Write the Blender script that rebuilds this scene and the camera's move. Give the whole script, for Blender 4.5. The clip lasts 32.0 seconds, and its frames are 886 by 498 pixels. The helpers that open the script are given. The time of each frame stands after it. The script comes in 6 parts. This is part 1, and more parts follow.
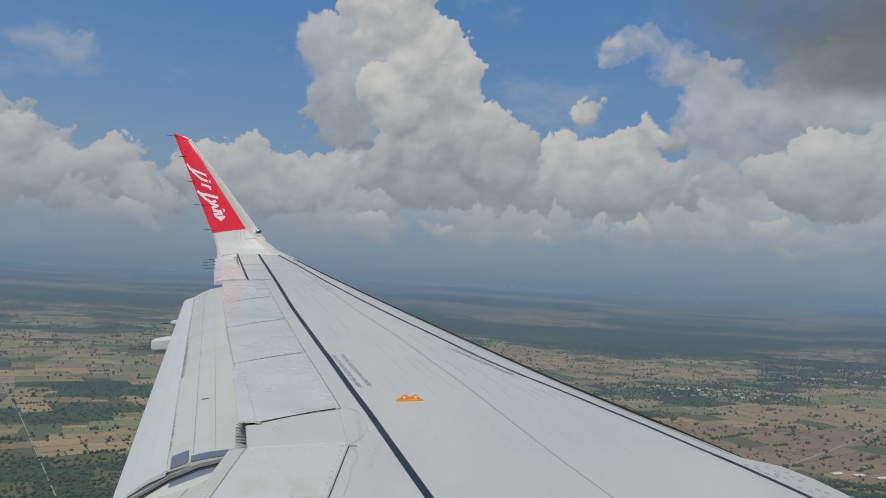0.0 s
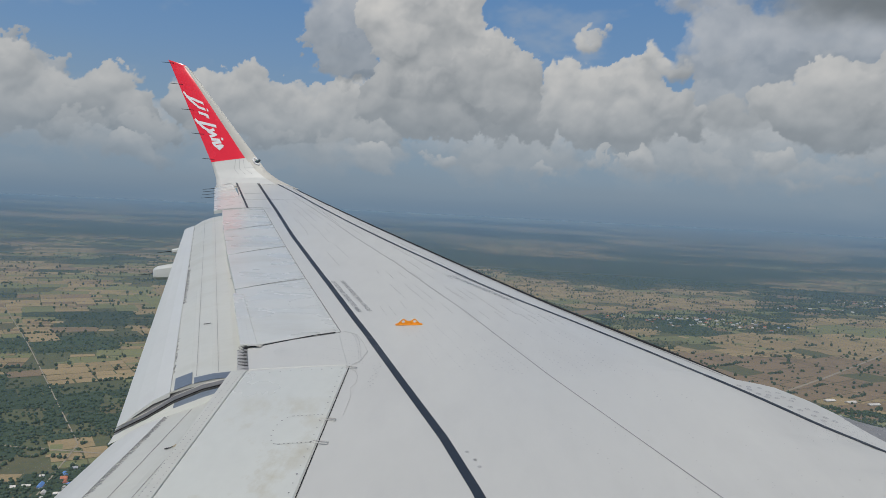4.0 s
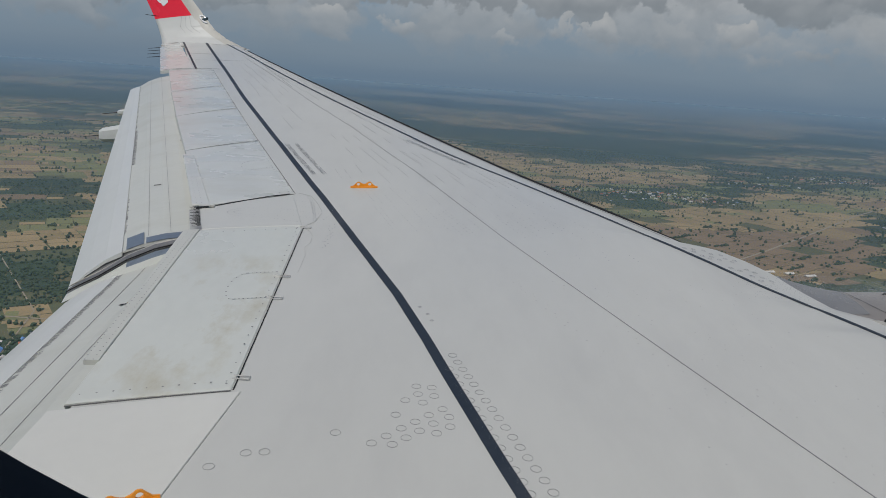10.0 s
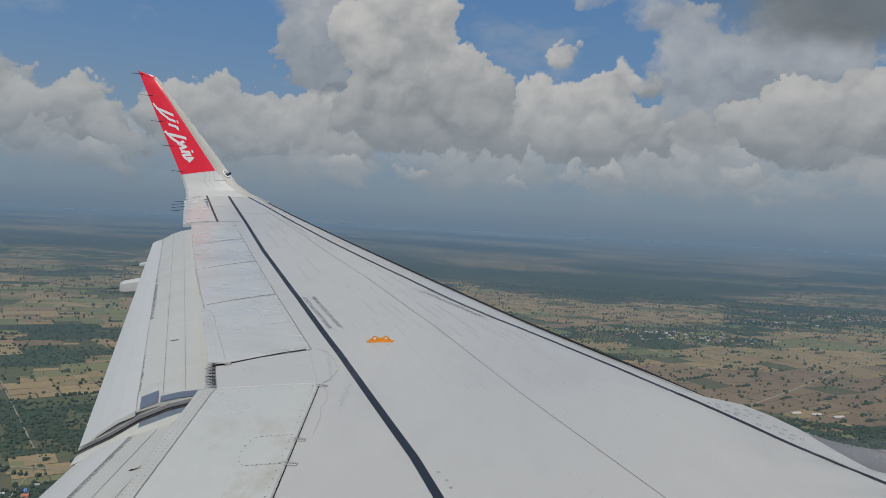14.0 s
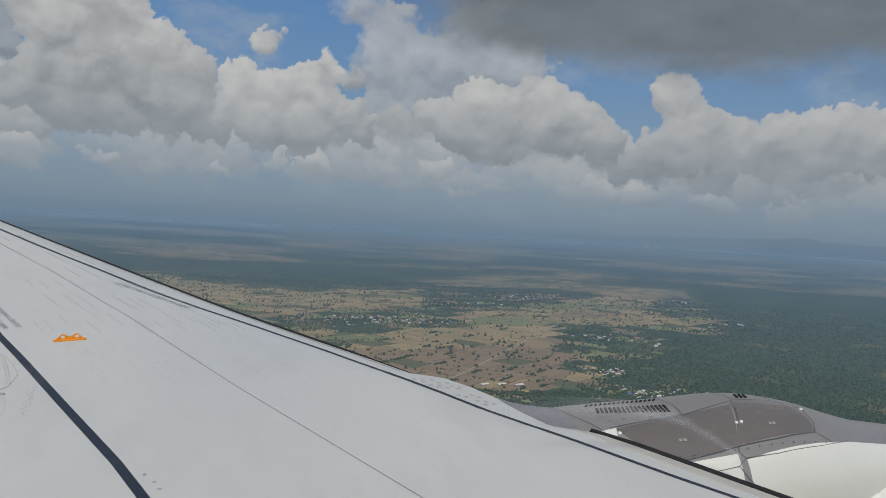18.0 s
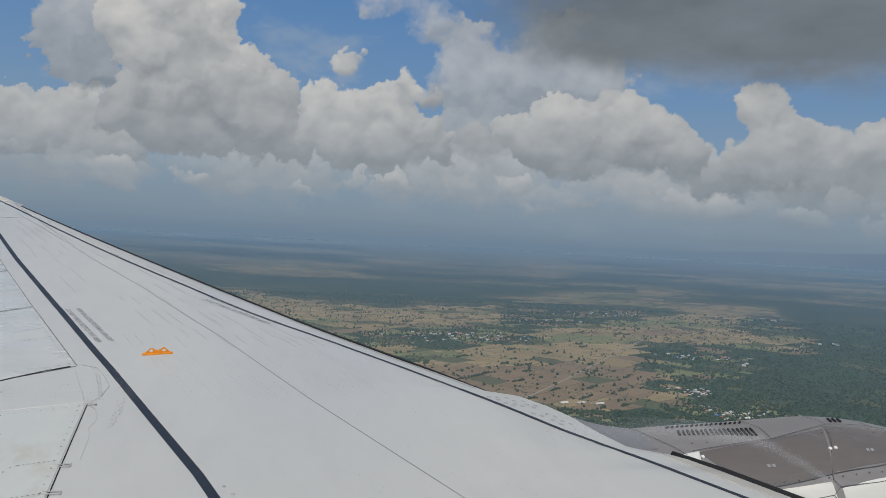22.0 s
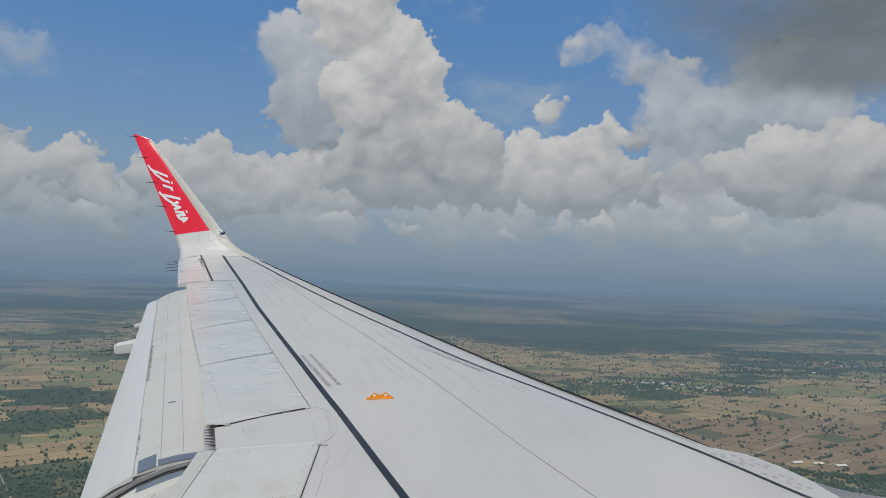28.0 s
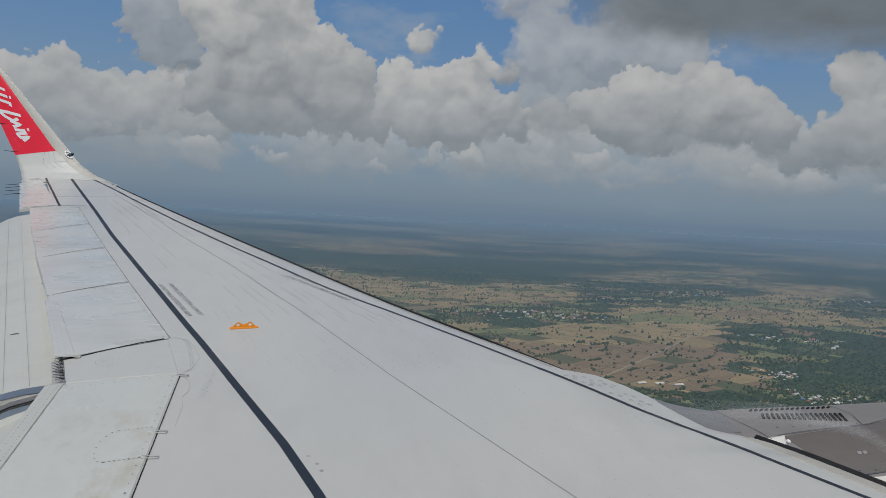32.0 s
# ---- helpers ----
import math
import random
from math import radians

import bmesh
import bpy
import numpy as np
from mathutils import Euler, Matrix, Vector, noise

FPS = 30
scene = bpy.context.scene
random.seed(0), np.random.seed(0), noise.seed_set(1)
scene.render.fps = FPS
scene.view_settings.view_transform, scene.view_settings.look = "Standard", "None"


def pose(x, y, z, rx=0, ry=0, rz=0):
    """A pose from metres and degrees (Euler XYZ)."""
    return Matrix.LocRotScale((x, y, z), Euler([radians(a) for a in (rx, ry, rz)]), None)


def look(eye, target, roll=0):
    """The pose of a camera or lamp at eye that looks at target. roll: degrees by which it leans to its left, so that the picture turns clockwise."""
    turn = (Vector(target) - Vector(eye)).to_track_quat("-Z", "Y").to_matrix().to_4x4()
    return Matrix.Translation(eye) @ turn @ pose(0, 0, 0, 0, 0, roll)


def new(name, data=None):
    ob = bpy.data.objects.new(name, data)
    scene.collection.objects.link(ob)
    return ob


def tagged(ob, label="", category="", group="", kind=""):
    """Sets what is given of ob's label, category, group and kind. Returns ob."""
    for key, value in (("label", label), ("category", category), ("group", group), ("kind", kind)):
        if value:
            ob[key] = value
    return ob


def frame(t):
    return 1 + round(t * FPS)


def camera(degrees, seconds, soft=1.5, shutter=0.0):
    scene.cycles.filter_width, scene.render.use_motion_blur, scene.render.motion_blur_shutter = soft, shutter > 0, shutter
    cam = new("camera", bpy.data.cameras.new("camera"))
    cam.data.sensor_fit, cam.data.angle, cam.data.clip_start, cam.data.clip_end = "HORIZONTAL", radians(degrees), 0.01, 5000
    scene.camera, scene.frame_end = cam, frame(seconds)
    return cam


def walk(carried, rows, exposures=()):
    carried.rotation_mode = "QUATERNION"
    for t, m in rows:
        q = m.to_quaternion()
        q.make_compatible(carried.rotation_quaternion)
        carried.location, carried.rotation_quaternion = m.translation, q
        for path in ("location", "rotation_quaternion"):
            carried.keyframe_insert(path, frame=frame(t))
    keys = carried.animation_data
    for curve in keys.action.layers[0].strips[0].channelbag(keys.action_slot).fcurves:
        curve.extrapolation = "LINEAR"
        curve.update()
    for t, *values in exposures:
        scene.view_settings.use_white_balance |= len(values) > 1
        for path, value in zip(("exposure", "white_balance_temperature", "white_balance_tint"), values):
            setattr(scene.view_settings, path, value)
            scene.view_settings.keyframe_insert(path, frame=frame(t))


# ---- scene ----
AIR = Vector((0.0172, 0.0205, 1.0)).rotation_difference(Vector((0, 0, 1))).to_matrix().to_4x4()  # aircraft axes (x ahead, y to the left wing) to the level world
cam = camera(61.15, 32.0, soft=0.55)
PATH = [
    (0.0, -5.114, 1.609, 1.840, 90.98, -1.91, 2.39),
    (0.5, -5.111, 1.609, 1.834, 90.34, -2.43, 2.70),
    (1.0, -5.103, 1.615, 1.819, 89.33, -2.90, 2.65),
    (1.5, -5.100, 1.613, 1.812, 88.49, -2.94, 2.03),
    (2.0, -5.097, 1.616, 1.805, 87.40, -2.49, 1.78),
    (2.5, -5.094, 1.611, 1.797, 86.94, -1.98, 1.64),
    (4.5, -5.092, 1.616, 1.799, 84.78, -1.88, 2.62),
    (5.0, -5.088, 1.612, 1.806, 83.56, -2.06, 1.96),
    (5.5, -5.087, 1.609, 1.803, 82.98, -2.12, 1.56),
    (6.0, -5.092, 1.605, 1.806, 83.96, -1.78, 1.89),
    (6.5, -5.093, 1.618, 1.820, 85.18, -1.10, 2.56),
    (7.0, -5.092, 1.622, 1.812, 86.45, -0.85, 2.66),
    (7.5, -5.095, 1.628, 1.806, 84.92, -1.31, 2.20),
    (8.0, -5.086, 1.620, 1.764, 80.87, -1.44, 1.57),
    (8.5, -5.082, 1.623, 1.745, 78.10, -1.91, 0.29),
    (9.0, -5.076, 1.624, 1.731, 76.00, -2.00, -0.31),
    (9.5, -5.073, 1.623, 1.719, 74.81, -2.18, -0.52),
    (10.0, -5.074, 1.614, 1.735, 76.08, -3.02, -0.60),
    (10.5, -5.095, 1.625, 1.795, 79.15, -3.85, -0.23),
    (11.0, -5.098, 1.619, 1.815, 81.47, -3.93, -0.35),
    (11.5, -5.099, 1.618, 1.827, 83.28, -3.14, -0.40),
    (12.0, -5.100, 1.610, 1.834, 84.40, -2.50, -0.40),
    (12.5, -5.098, 1.619, 1.830, 85.78, -2.30, 0.04),
    (13.0, -5.098, 1.626, 1.834, 86.87, -2.42, 0.17),
    (13.5, -5.094, 1.628, 1.828, 86.63, -2.33, 0.31),
    (15.5, -5.101, 1.647, 1.814, 87.78, -2.22, 0.40),
    (16.0, -5.107, 1.650, 1.808, 87.35, -3.17, -4.38),
    (16.5, -5.106, 1.618, 1.816, 88.27, -4.86, -11.31),
    (17.0, -5.106, 1.633, 1.812, 88.94, -4.62, -15.12),
    (17.5, -5.119, 1.627, 1.815, 88.66, -4.00, -19.21),
    (18.0, -5.127, 1.622, 1.809, 86.93, -2.86, -21.75),
    (18.5, -5.134, 1.629, 1.806, 85.98, -2.31, -22.18),
    (19.0, -5.135, 1.628, 1.797, 86.30, -2.16, -22.02),
    (19.5, -5.132, 1.628, 1.805, 86.74, -2.85, -21.38),
    (20.0, -5.123, 1.624, 1.806, 87.25, -3.51, -20.01),
    (20.5, -5.114, 1.626, 1.804, 87.59, -3.94, -18.74),
    (21.0, -5.110, 1.628, 1.805, 87.40, -3.89, -17.84),
    (21.5, -5.103, 1.626, 1.808, 87.65, -3.26, -16.87),
    (22.0, -5.100, 1.632, 1.810, 87.91, -2.41, -15.83),
    (22.5, -5.099, 1.646, 1.813, 88.02, -1.36, -14.02),
    (23.0, -5.108, 1.641, 1.820, 88.57, -0.31, -11.22),
    (23.5, -5.112, 1.640, 1.833, 89.08, 0.20, -8.51),
    (24.0, -5.110, 1.636, 1.825, 89.57, 0.32, -6.50),
    (24.5, -5.111, 1.632, 1.827, 89.96, 0.46, -4.96),
    (25.0, -5.118, 1.625, 1.827, 90.20, 0.33, -3.98),
    (25.5, -5.120, 1.617, 1.820, 89.27, 0.05, -3.26),
    (26.0, -5.126, 1.614, 1.815, 89.44, -0.36, -2.00),
    (26.5, -5.134, 1.614, 1.820, 92.33, -0.27, -0.95),
    (28.5, -5.129, 1.601, 1.824, 89.13, -1.18, -0.10),
    (29.0, -5.122, 1.598, 1.809, 85.50, -1.93, -0.63),
    (29.5, -5.117, 1.598, 1.799, 82.98, -2.39, -1.13),
    (30.0, -5.117, 1.604, 1.788, 81.57, -2.97, -3.16),
    (30.5, -5.116, 1.609, 1.794, 82.70, -3.62, -6.44),
    (31.0, -5.119, 1.618, 1.798, 84.20, -3.24, -8.49),
    (31.5, -5.120, 1.619, 1.814, 85.23, -2.72, -9.80),
    (32.0, -5.116, 1.615, 1.815, 85.97, -2.21, -10.07),
]
walk(cam, [(t, AIR @ pose(*row)) for t, *row in PATH], [(0.0, 0.0), (6.5, 0.05), (8.0, 0.06), (9.0, -0.22), (10.0, -0.20), (11.0, -0.18), (13.5, -0.14), (16.0, -0.10), (18.0, -0.02), (22.0, 0.0), (26.5, 0.08), (28.5, 0.07), (29.0, 0.06), (30.0, -0.10), (32.0, -0.15)])

# ---- sky and sun ----
SUN_EL, SUN_AZ = 58.0, 195.0    # degrees; azimuth clockwise from +y
world = bpy.data.worlds.new("sky")
scene.world = world
world.use_nodes = True
wn = world.node_tree.nodes
sky = wn.new("ShaderNodeTexSky")
sky.sky_type, sky.sun_disc = "NISHITA", False
sky.sun_elevation, sky.sun_rotation = radians(SUN_EL), radians(SUN_AZ)
sky.altitude, sky.air_density, sky.dust_density, sky.ozone_density = 600, 1.0, 0.15, 3.0
wn["Background"].inputs["Strength"].default_value = 0.075
world.node_tree.links.new(sky.outputs["Color"], wn["Background"].inputs["Color"])
lamp = bpy.data.lights.new("sun", "SUN")
lamp.energy, lamp.angle, lamp.color = 2.95, radians(0.6), (1.0, 0.95, 0.87)
sun_dir = Vector((math.sin(radians(SUN_AZ)) * math.cos(radians(SUN_EL)), math.cos(radians(SUN_AZ)) * math.cos(radians(SUN_EL)), math.sin(radians(SUN_EL))))
new("sun", lamp).matrix_world = look(sun_dir * 400, (0, 0, 0))


# ---- materials ----
def material(name, color, rough=0.5, metal=0.0, vary=0.08, scale=3.0, fine=60.0, bump=0.0, stain=None, stain_amount=0.3, stain_scale=1.2, stretch=(1, 1, 1), island=0.0, per_object=0.0, coat=0.0, spot=None):
    """Painted or raw surface: broad and fine tone changes, a stain colour in patches, fine relief."""
    m = bpy.data.materials.new(name)
    m.use_nodes = True
    n, l = m.node_tree.nodes, m.node_tree.links
    b = n["Principled BSDF"]
    co = n.new("ShaderNodeTexCoord")
    mp = n.new("ShaderNodeMapping")
    mp.inputs["Scale"].default_value = stretch
    l.new(co.outputs["Object"], mp.inputs["Vector"])
    t1, t2 = n.new("ShaderNodeTexNoise"), n.new("ShaderNodeTexNoise")
    for t, s, d in ((t1, scale, 4), (t2, fine, 3)):
        t.inputs["Scale"].default_value, t.inputs["Detail"].default_value = s, d
        l.new(mp.outputs["Vector"], t.inputs["Vector"])
    add = n.new("ShaderNodeMath")
    add.operation = "ADD"
    l.new(t1.outputs["Fac"], add.inputs[0]), l.new(t2.outputs["Fac"], add.inputs[1])
    value = add.outputs[0]
    for amount, node, out in ((island, "ShaderNodeNewGeometry", "Random Per Island"), (per_object, "ShaderNodeObjectInfo", "Random")):
        if amount:
            g, k = n.new(node), n.new("ShaderNodeMath")
            k.operation, k.inputs[1].default_value = "MULTIPLY_ADD", amount / max(vary, 1e-3)
            l.new(g.outputs[out], k.inputs[0]), l.new(value, k.inputs[2])
            value = k.outputs[0]
    mr = n.new("ShaderNodeMapRange")
    mr.inputs["From Min"].default_value, mr.inputs["From Max"].default_value = 0.5, 1.5
    mr.inputs["To Min"].default_value, mr.inputs["To Max"].default_value = 1 - vary, 1 + vary
    mr.clamp = False
    l.new(value, mr.inputs["Value"])
    mul = n.new("ShaderNodeVectorMath")
    mul.operation = "SCALE"
    mul.inputs[0].default_value = color
    l.new(mr.outputs["Result"], mul.inputs["Scale"])
    out = mul.outputs["Vector"]
    if stain:
        ts = n.new("ShaderNodeTexNoise")
        ts.inputs["Scale"].default_value, ts.inputs["Detail"].default_value, ts.inputs["Roughness"].default_value = stain_scale, 6, 0.65
        l.new(mp.outputs["Vector"], ts.inputs["Vector"])
        r = n.new("ShaderNodeMapRange")
        r.inputs["From Min"].default_value, r.inputs["From Max"].default_value, r.inputs["To Max"].default_value = 0.5, 0.75, stain_amount
        l.new(ts.outputs["Fac"], r.inputs["Value"])
        amount = r.outputs["Result"]
        if spot:       # the stain gathers round one place (x, y, z, radius)
            far, fall, k = n.new("ShaderNodeVectorMath"), n.new("ShaderNodeMapRange"), n.new("ShaderNodeMath")
            far.operation, k.operation = "DISTANCE", "MULTIPLY"
            far.inputs[1].default_value = (spot[0] * 1.7, spot[1] * 0.6, spot[2])
            squash = n.new("ShaderNodeVectorMath")
            squash.operation, squash.inputs[1].default_value = "MULTIPLY", (1.7, 0.6, 1)
            l.new(co.outputs["Object"], squash.inputs[0])
            fall.interpolation_type = "SMOOTHSTEP"
            fall.inputs["From Min"].default_value, fall.inputs["From Max"].default_value, fall.inputs["To Min"].default_value, fall.inputs["To Max"].default_value = 0.05, spot[3], 2.3, 0.42
            l.new(squash.outputs["Vector"], far.inputs[0]), l.new(far.outputs["Value"], fall.inputs["Value"]), l.new(fall.outputs["Result"], k.inputs[0]), l.new(amount, k.inputs[1])
            amount = k.outputs[0]
        mix = n.new("ShaderNodeMix")
        mix.data_type = "RGBA"
        mix.inputs["B"].default_value = (*stain, 1)
        l.new(amount, mix.inputs["Factor"]), l.new(out, mix.inputs["A"])
        out = mix.outputs["Result"]
    l.new(out, b.inputs["Base Color"])
    rr = n.new("ShaderNodeMapRange")
    rr.inputs["From Min"].default_value, rr.inputs["From Max"].default_value = 0.3, 0.7
    rr.inputs["To Min"].default_value, rr.inputs["To Max"].default_value = max(rough - 0.07, 0.02), min(rough + 0.07, 1)
    l.new(t1.outputs["Fac"], rr.inputs["Value"]), l.new(rr.outputs["Result"], b.inputs["Roughness"])
    b.inputs["Metallic"].default_value = metal
    b.inputs["Coat Weight"].default_value = coat
    if bump:
        bp = n.new("ShaderNodeBump")
        bp.inputs["Strength"].default_value, bp.inputs["Distance"].default_value = bump, 0.01
        l.new(t2.outputs["Fac"], bp.inputs["Height"]), l.new(bp.outputs["Normal"], b.inputs["Normal"])
    return m


WING = material("wing_paint", (0.535, 0.538, 0.512), 0.36, vary=0.035, scale=1.1, fine=9, stain=(0.36, 0.36, 0.36), stain_amount=0.25, stain_scale=1.6, stretch=(1, 0.35, 1))
SPOIL = material("spoiler_paint", (0.57, 0.583, 0.555), 0.29, vary=0.04, scale=2, fine=14, stain=(0.36, 0.34, 0.27), stain_amount=0.42, stain_scale=1.5, stretch=(0.7, 1.3, 1))
STAINED = material("stained_spoiler_paint", (0.575, 0.592, 0.555), 0.32, vary=0.05, scale=1.6, fine=14, stain=(0.40, 0.36, 0.25), stain_amount=0.58, stain_scale=3.2, stretch=(1.2, 0.6, 1), spot=(-6.10, 4.92, 0.53, 0.72))
FLAP = material("flap_paint", (0.53, 0.538, 0.50), 0.45, vary=0.04, scale=2.2, fine=20, stain=(0.37, 0.36, 0.30), stain_amount=0.35, stain_scale=2.0, stretch=(0.5, 1, 1))
FLAPTE = material("flap_edge_paint", (0.575, 0.588, 0.575), 0.42, vary=0.03, scale=1.5, fine=12, stain=(0.42, 0.42, 0.42), stain_amount=0.2, stretch=(0.6, 1, 1))
ROOT = material("root_panel_paint", (0.60, 0.60, 0.565), 0.45, vary=0.025, scale=1.5, fine=16)
STRIPE = material("walkway_line", (0.022, 0.03, 0.042), 0.5, vary=0.25, scale=4, fine=50, stain=(0.10, 0.11, 0.12), stain_amount=0.5)
BLACK = material("rubber_seal", (0.010, 0.011, 0.012), 0.85, vary=0.3, scale=5, fine=40, stain=(0.03, 0.03, 0.03))
SEAM = material("joint_sealant", (0.13, 0.13, 0.13), 0.7, vary=0.3, scale=6, fine=60)
SEAML = material("faint_joint", (0.30, 0.30, 0.305), 0.6, vary=0.2, scale=6, fine=60)
FADED = material("faded_rivet", (0.40, 0.40, 0.40), 0.5, vary=0.2, scale=3, fine=30)
PALE = material("pale_scribe_line", (0.50, 0.50, 0.495), 0.5, vary=0.1, scale=3, fine=30)
FAINT = material("worn_rivet", (0.455, 0.455, 0.445), 0.5, vary=0.12, scale=3, fine=30)
RIVET = material("rivet_metal", (0.20, 0.20, 0.205), 0.5, 0.2, vary=0.4, scale=3, fine=30, island=0.15)
RIVETL = material("rivet_painted", (0.33, 0.335, 0.345), 0.5, vary=0.3, scale=3, fine=30, island=0.12)
RED = material("red_gloss_paint", (0.80, 0.022, 0.042), 0.25, vary=0.06, scale=2, fine=20, coat=0.2)
WHITE = material("white_lettering", (0.76, 0.76, 0.76), 0.35, vary=0.04)
LEGREY = material("bare_leading_edge", (0.46, 0.445, 0.40), 0.55, 0.0, vary=0.08, scale=4, fine=30)
SEAL = material("grey_flap_seal", (0.19, 0.188, 0.19), 0.40, 0.3, vary=0.3, scale=8, fine=50, stain=(0.25, 0.25, 0.25), stain_amount=0.4)
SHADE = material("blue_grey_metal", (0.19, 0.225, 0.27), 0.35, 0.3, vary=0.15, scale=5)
SCUFF = material("scuffed_metal", (0.45, 0.45, 0.44), 0.5, 0.1, vary=0.2, scale=9, fine=60, stain=(0.03, 0.03, 0.03), stain_amount=1.0, stain_scale=26, stretch=(0.35, 1, 1))
ORANGE = material("orange_paint", (0.80, 0.30, 0.02), 0.4, vary=0.12, scale=9, fine=60)
RAMP = material("grey_fairing_paint", (0.20, 0.203, 0.208), 0.42, vary=0.08, scale=2, fine=18, stain=(0.14, 0.14, 0.14), stain_amount=0.3)
COWL = material("cream_cowl_paint", (0.73, 0.72, 0.655), 0.32, vary=0.03, scale=2, fine=16, coat=0.3)
PYLON = material("grey_brown_cowl", (0.29, 0.25, 0.215), 0.26, 0.5, vary=0.12, scale=2.5, fine=24, stain=(0.28, 0.26, 0.25), stain_amount=0.5, stain_scale=1.4, stretch=(0.35, 1, 1))
PYLON2 = material("warm_grey_cowl", (0.33, 0.307, 0.285), 0.36, 0.35, vary=0.1, scale=2.5, fine=24, stretch=(0.4, 1, 1))
LETTER = material("stencil_grey", (0.235, 0.24, 0.25), 0.6, vary=0.2)
CABIN = material("grey_window_surround", (0.26, 0.26, 0.255), 0.7, vary=0.1, scale=20, fine=200)
SKIN = material("fuselage_paint", (0.7, 0.7, 0.69), 0.35, vary=0.03, scale=1.2, fine=9, stain=(0.5, 0.5, 0.48), stain_amount=0.2, coat=0.2)


# ---- building helpers ----
def mesh(name, verts, faces, mats=(), smooth=False):
    me = bpy.data.meshes.new(name)
    me.from_pydata([tuple(v) for v in verts], [], faces)
    for m in mats:
        me.materials.append(m)
    if smooth:
        me.shade_smooth()
    me.update()
    return me


def part(name, me, mat, parent, label=""):
    """One mesh under a thing or under a part."""
    if isinstance(me, bmesh.types.BMesh):
        bm, me = me, bpy.data.meshes.new(name)
        bm.to_mesh(me)
        bm.free()
    if mat and not me.materials:
        me.materials.append(mat)
    ob = new(name, me)
    ob.parent = parent
    return tagged(ob, label)


def lerp(a, b, f):
    return a + (b - a) * f


def ramp(v, table):
    """Straight-line look-up in ((v, out), ...)."""
    if v <= table[0][0]:
        return table[0][1]
    for (a, fa), (b, fb) in zip(table, table[1:]):
        if v <= b:
            return lerp(fa, fb, (v - a) / (b - a))
    return table[-1][1]


SWEEP, DIHEDRAL, BEND = math.tan(radians(27.5)), 0.0892, 0.0010


def x_le(y):
    return -SWEEP * y


def x_te(y):
    return -7.05 - 0.12 * y / 6.4 if y < 6.4 else -7.17 - 3.15 * (y - 6.4) / 10.55


def z_le(y):
    return DIHEDRAL * y + BEND * y * y


def reach(y):
    """How far the skin runs ahead of the swept line inboard and over the engine pylon."""
    return ramp(y, ((5.36, 0.26), (5.42, 0.215), (5.47, 0.15), (5.54, 0.10), (5.74, 0.14), (5.97, 0.199), (6.07, 0.226), (6.26, 0.25), (6.40, 0.24), (6.46, 0.235), (6.51, 0.15), (6.56, 0.098), (6.69, 0.090), (6.93, 0.080), (7.17, 0.062), (7.43, 0.040), (7.76, 0.022), (8.07, 0.0), (8.44, -0.018), (10.0, -0.03), (13.0, -0.045)))


def z_top(x, y):
    """Height of the wing's upper skin."""
    front = x_le(y) + reach(y)
    c = (front - x) / (front - x_te(y))
    g = (1 - (1 - c / 0.2) ** 2) if c < 0.2 else 1.0 if c < 0.7 else 1 - 0.7 * ((c - 0.7) / 0.3) ** 2
    return z_le(y) + 0.08 * max(g, -2.5)


def on_skin(x, y, lift=0.003):
    return Vector((x, y, z_top(x, y) + lift))


def ribbon(points, width, lift=0.003, place=on_skin, step=0.12, thick=0.0015):
    """A flat strip of that width along points (x, y) on the skin, with its own small thickness."""
    pts = []
    for a, b in zip(points, points[1:]):
        a, b = Vector(a), Vector(b)
        k = max(1, int((b - a).length / step))
        pts += [a.lerp(b, i / k) for i in range(k)]
    pts.append(Vector(points[-1]))
    verts, faces = [], []
    for i, p in enumerate(pts):
        d0, d1 = (p - pts[i - 1]) if i else None, (pts[i + 1] - p) if i + 1 < len(pts) else None
        d = ((d0.normalized() if d0 else Vector((0, 0))) + (d1.normalized() if d1 else Vector((0, 0)))).normalized()
        s = Vector((-d.y, d.x)) * width / 2
        for q, dz in ((p + s, -thick), (p + s, 0), (p - s, 0), (p - s, -thick)):
            verts.append(place(q.x, q.y, lift + dz))
    for i in range(len(pts) - 1):
        for k in range(3):
            a = 4 * i + k
            faces.append((a, a + 1, a + 5, a + 4))
    return verts, faces


def strip(name, points, width, mat, parent, lift=0.003, place=on_skin, label=""):
    return part(name, mesh(name, *ribbon(points, width, lift, place)), mat, parent, label)


def slab(corner_fn, nu, nv, thick, edge=0.006):
    """A plate: corner_fn(u, v) gives its upper side; rim slightly rounded, sides and underside closed."""
    def axis(n):
        return [0, edge] + [i / n for i in range(1, n)] + [1 - edge, 1]
    us, vs = axis(nu), axis(nv)
    verts, faces, w = [], [], len(vs)
    for i, u in enumerate(us):
        for j, v in enumerate(vs):
            p = Vector(corner_fn(u, v))
            if i in (0, len(us) - 1) or j in (0, w - 1):
                p.z -= 0.003
            verts.append(p)
    for i in range(len(us) - 1):
        for j in range(w - 1):
            a = i * w + j
            faces.append((a, a + w, a + w + 1, a + 1))
    rim = [j for j in range(w)] + [i * w + w - 1 for i in range(1, len(us))] + [(len(us) - 1) * w + j for j in range(w - 2, -1, -1)] + [i * w for i in range(len(us) - 2, 0, -1)]
    base = len(verts)
    for k in rim:
        verts.append(verts[k] - Vector((0, 0, thick)))
    m = len(rim)
    for k in range(m):
        faces.append((rim[k], rim[(k + 1) % m], base + (k + 1) % m, base + k))
    faces.append(tuple(base + k for k in range(m)))
    return verts, faces


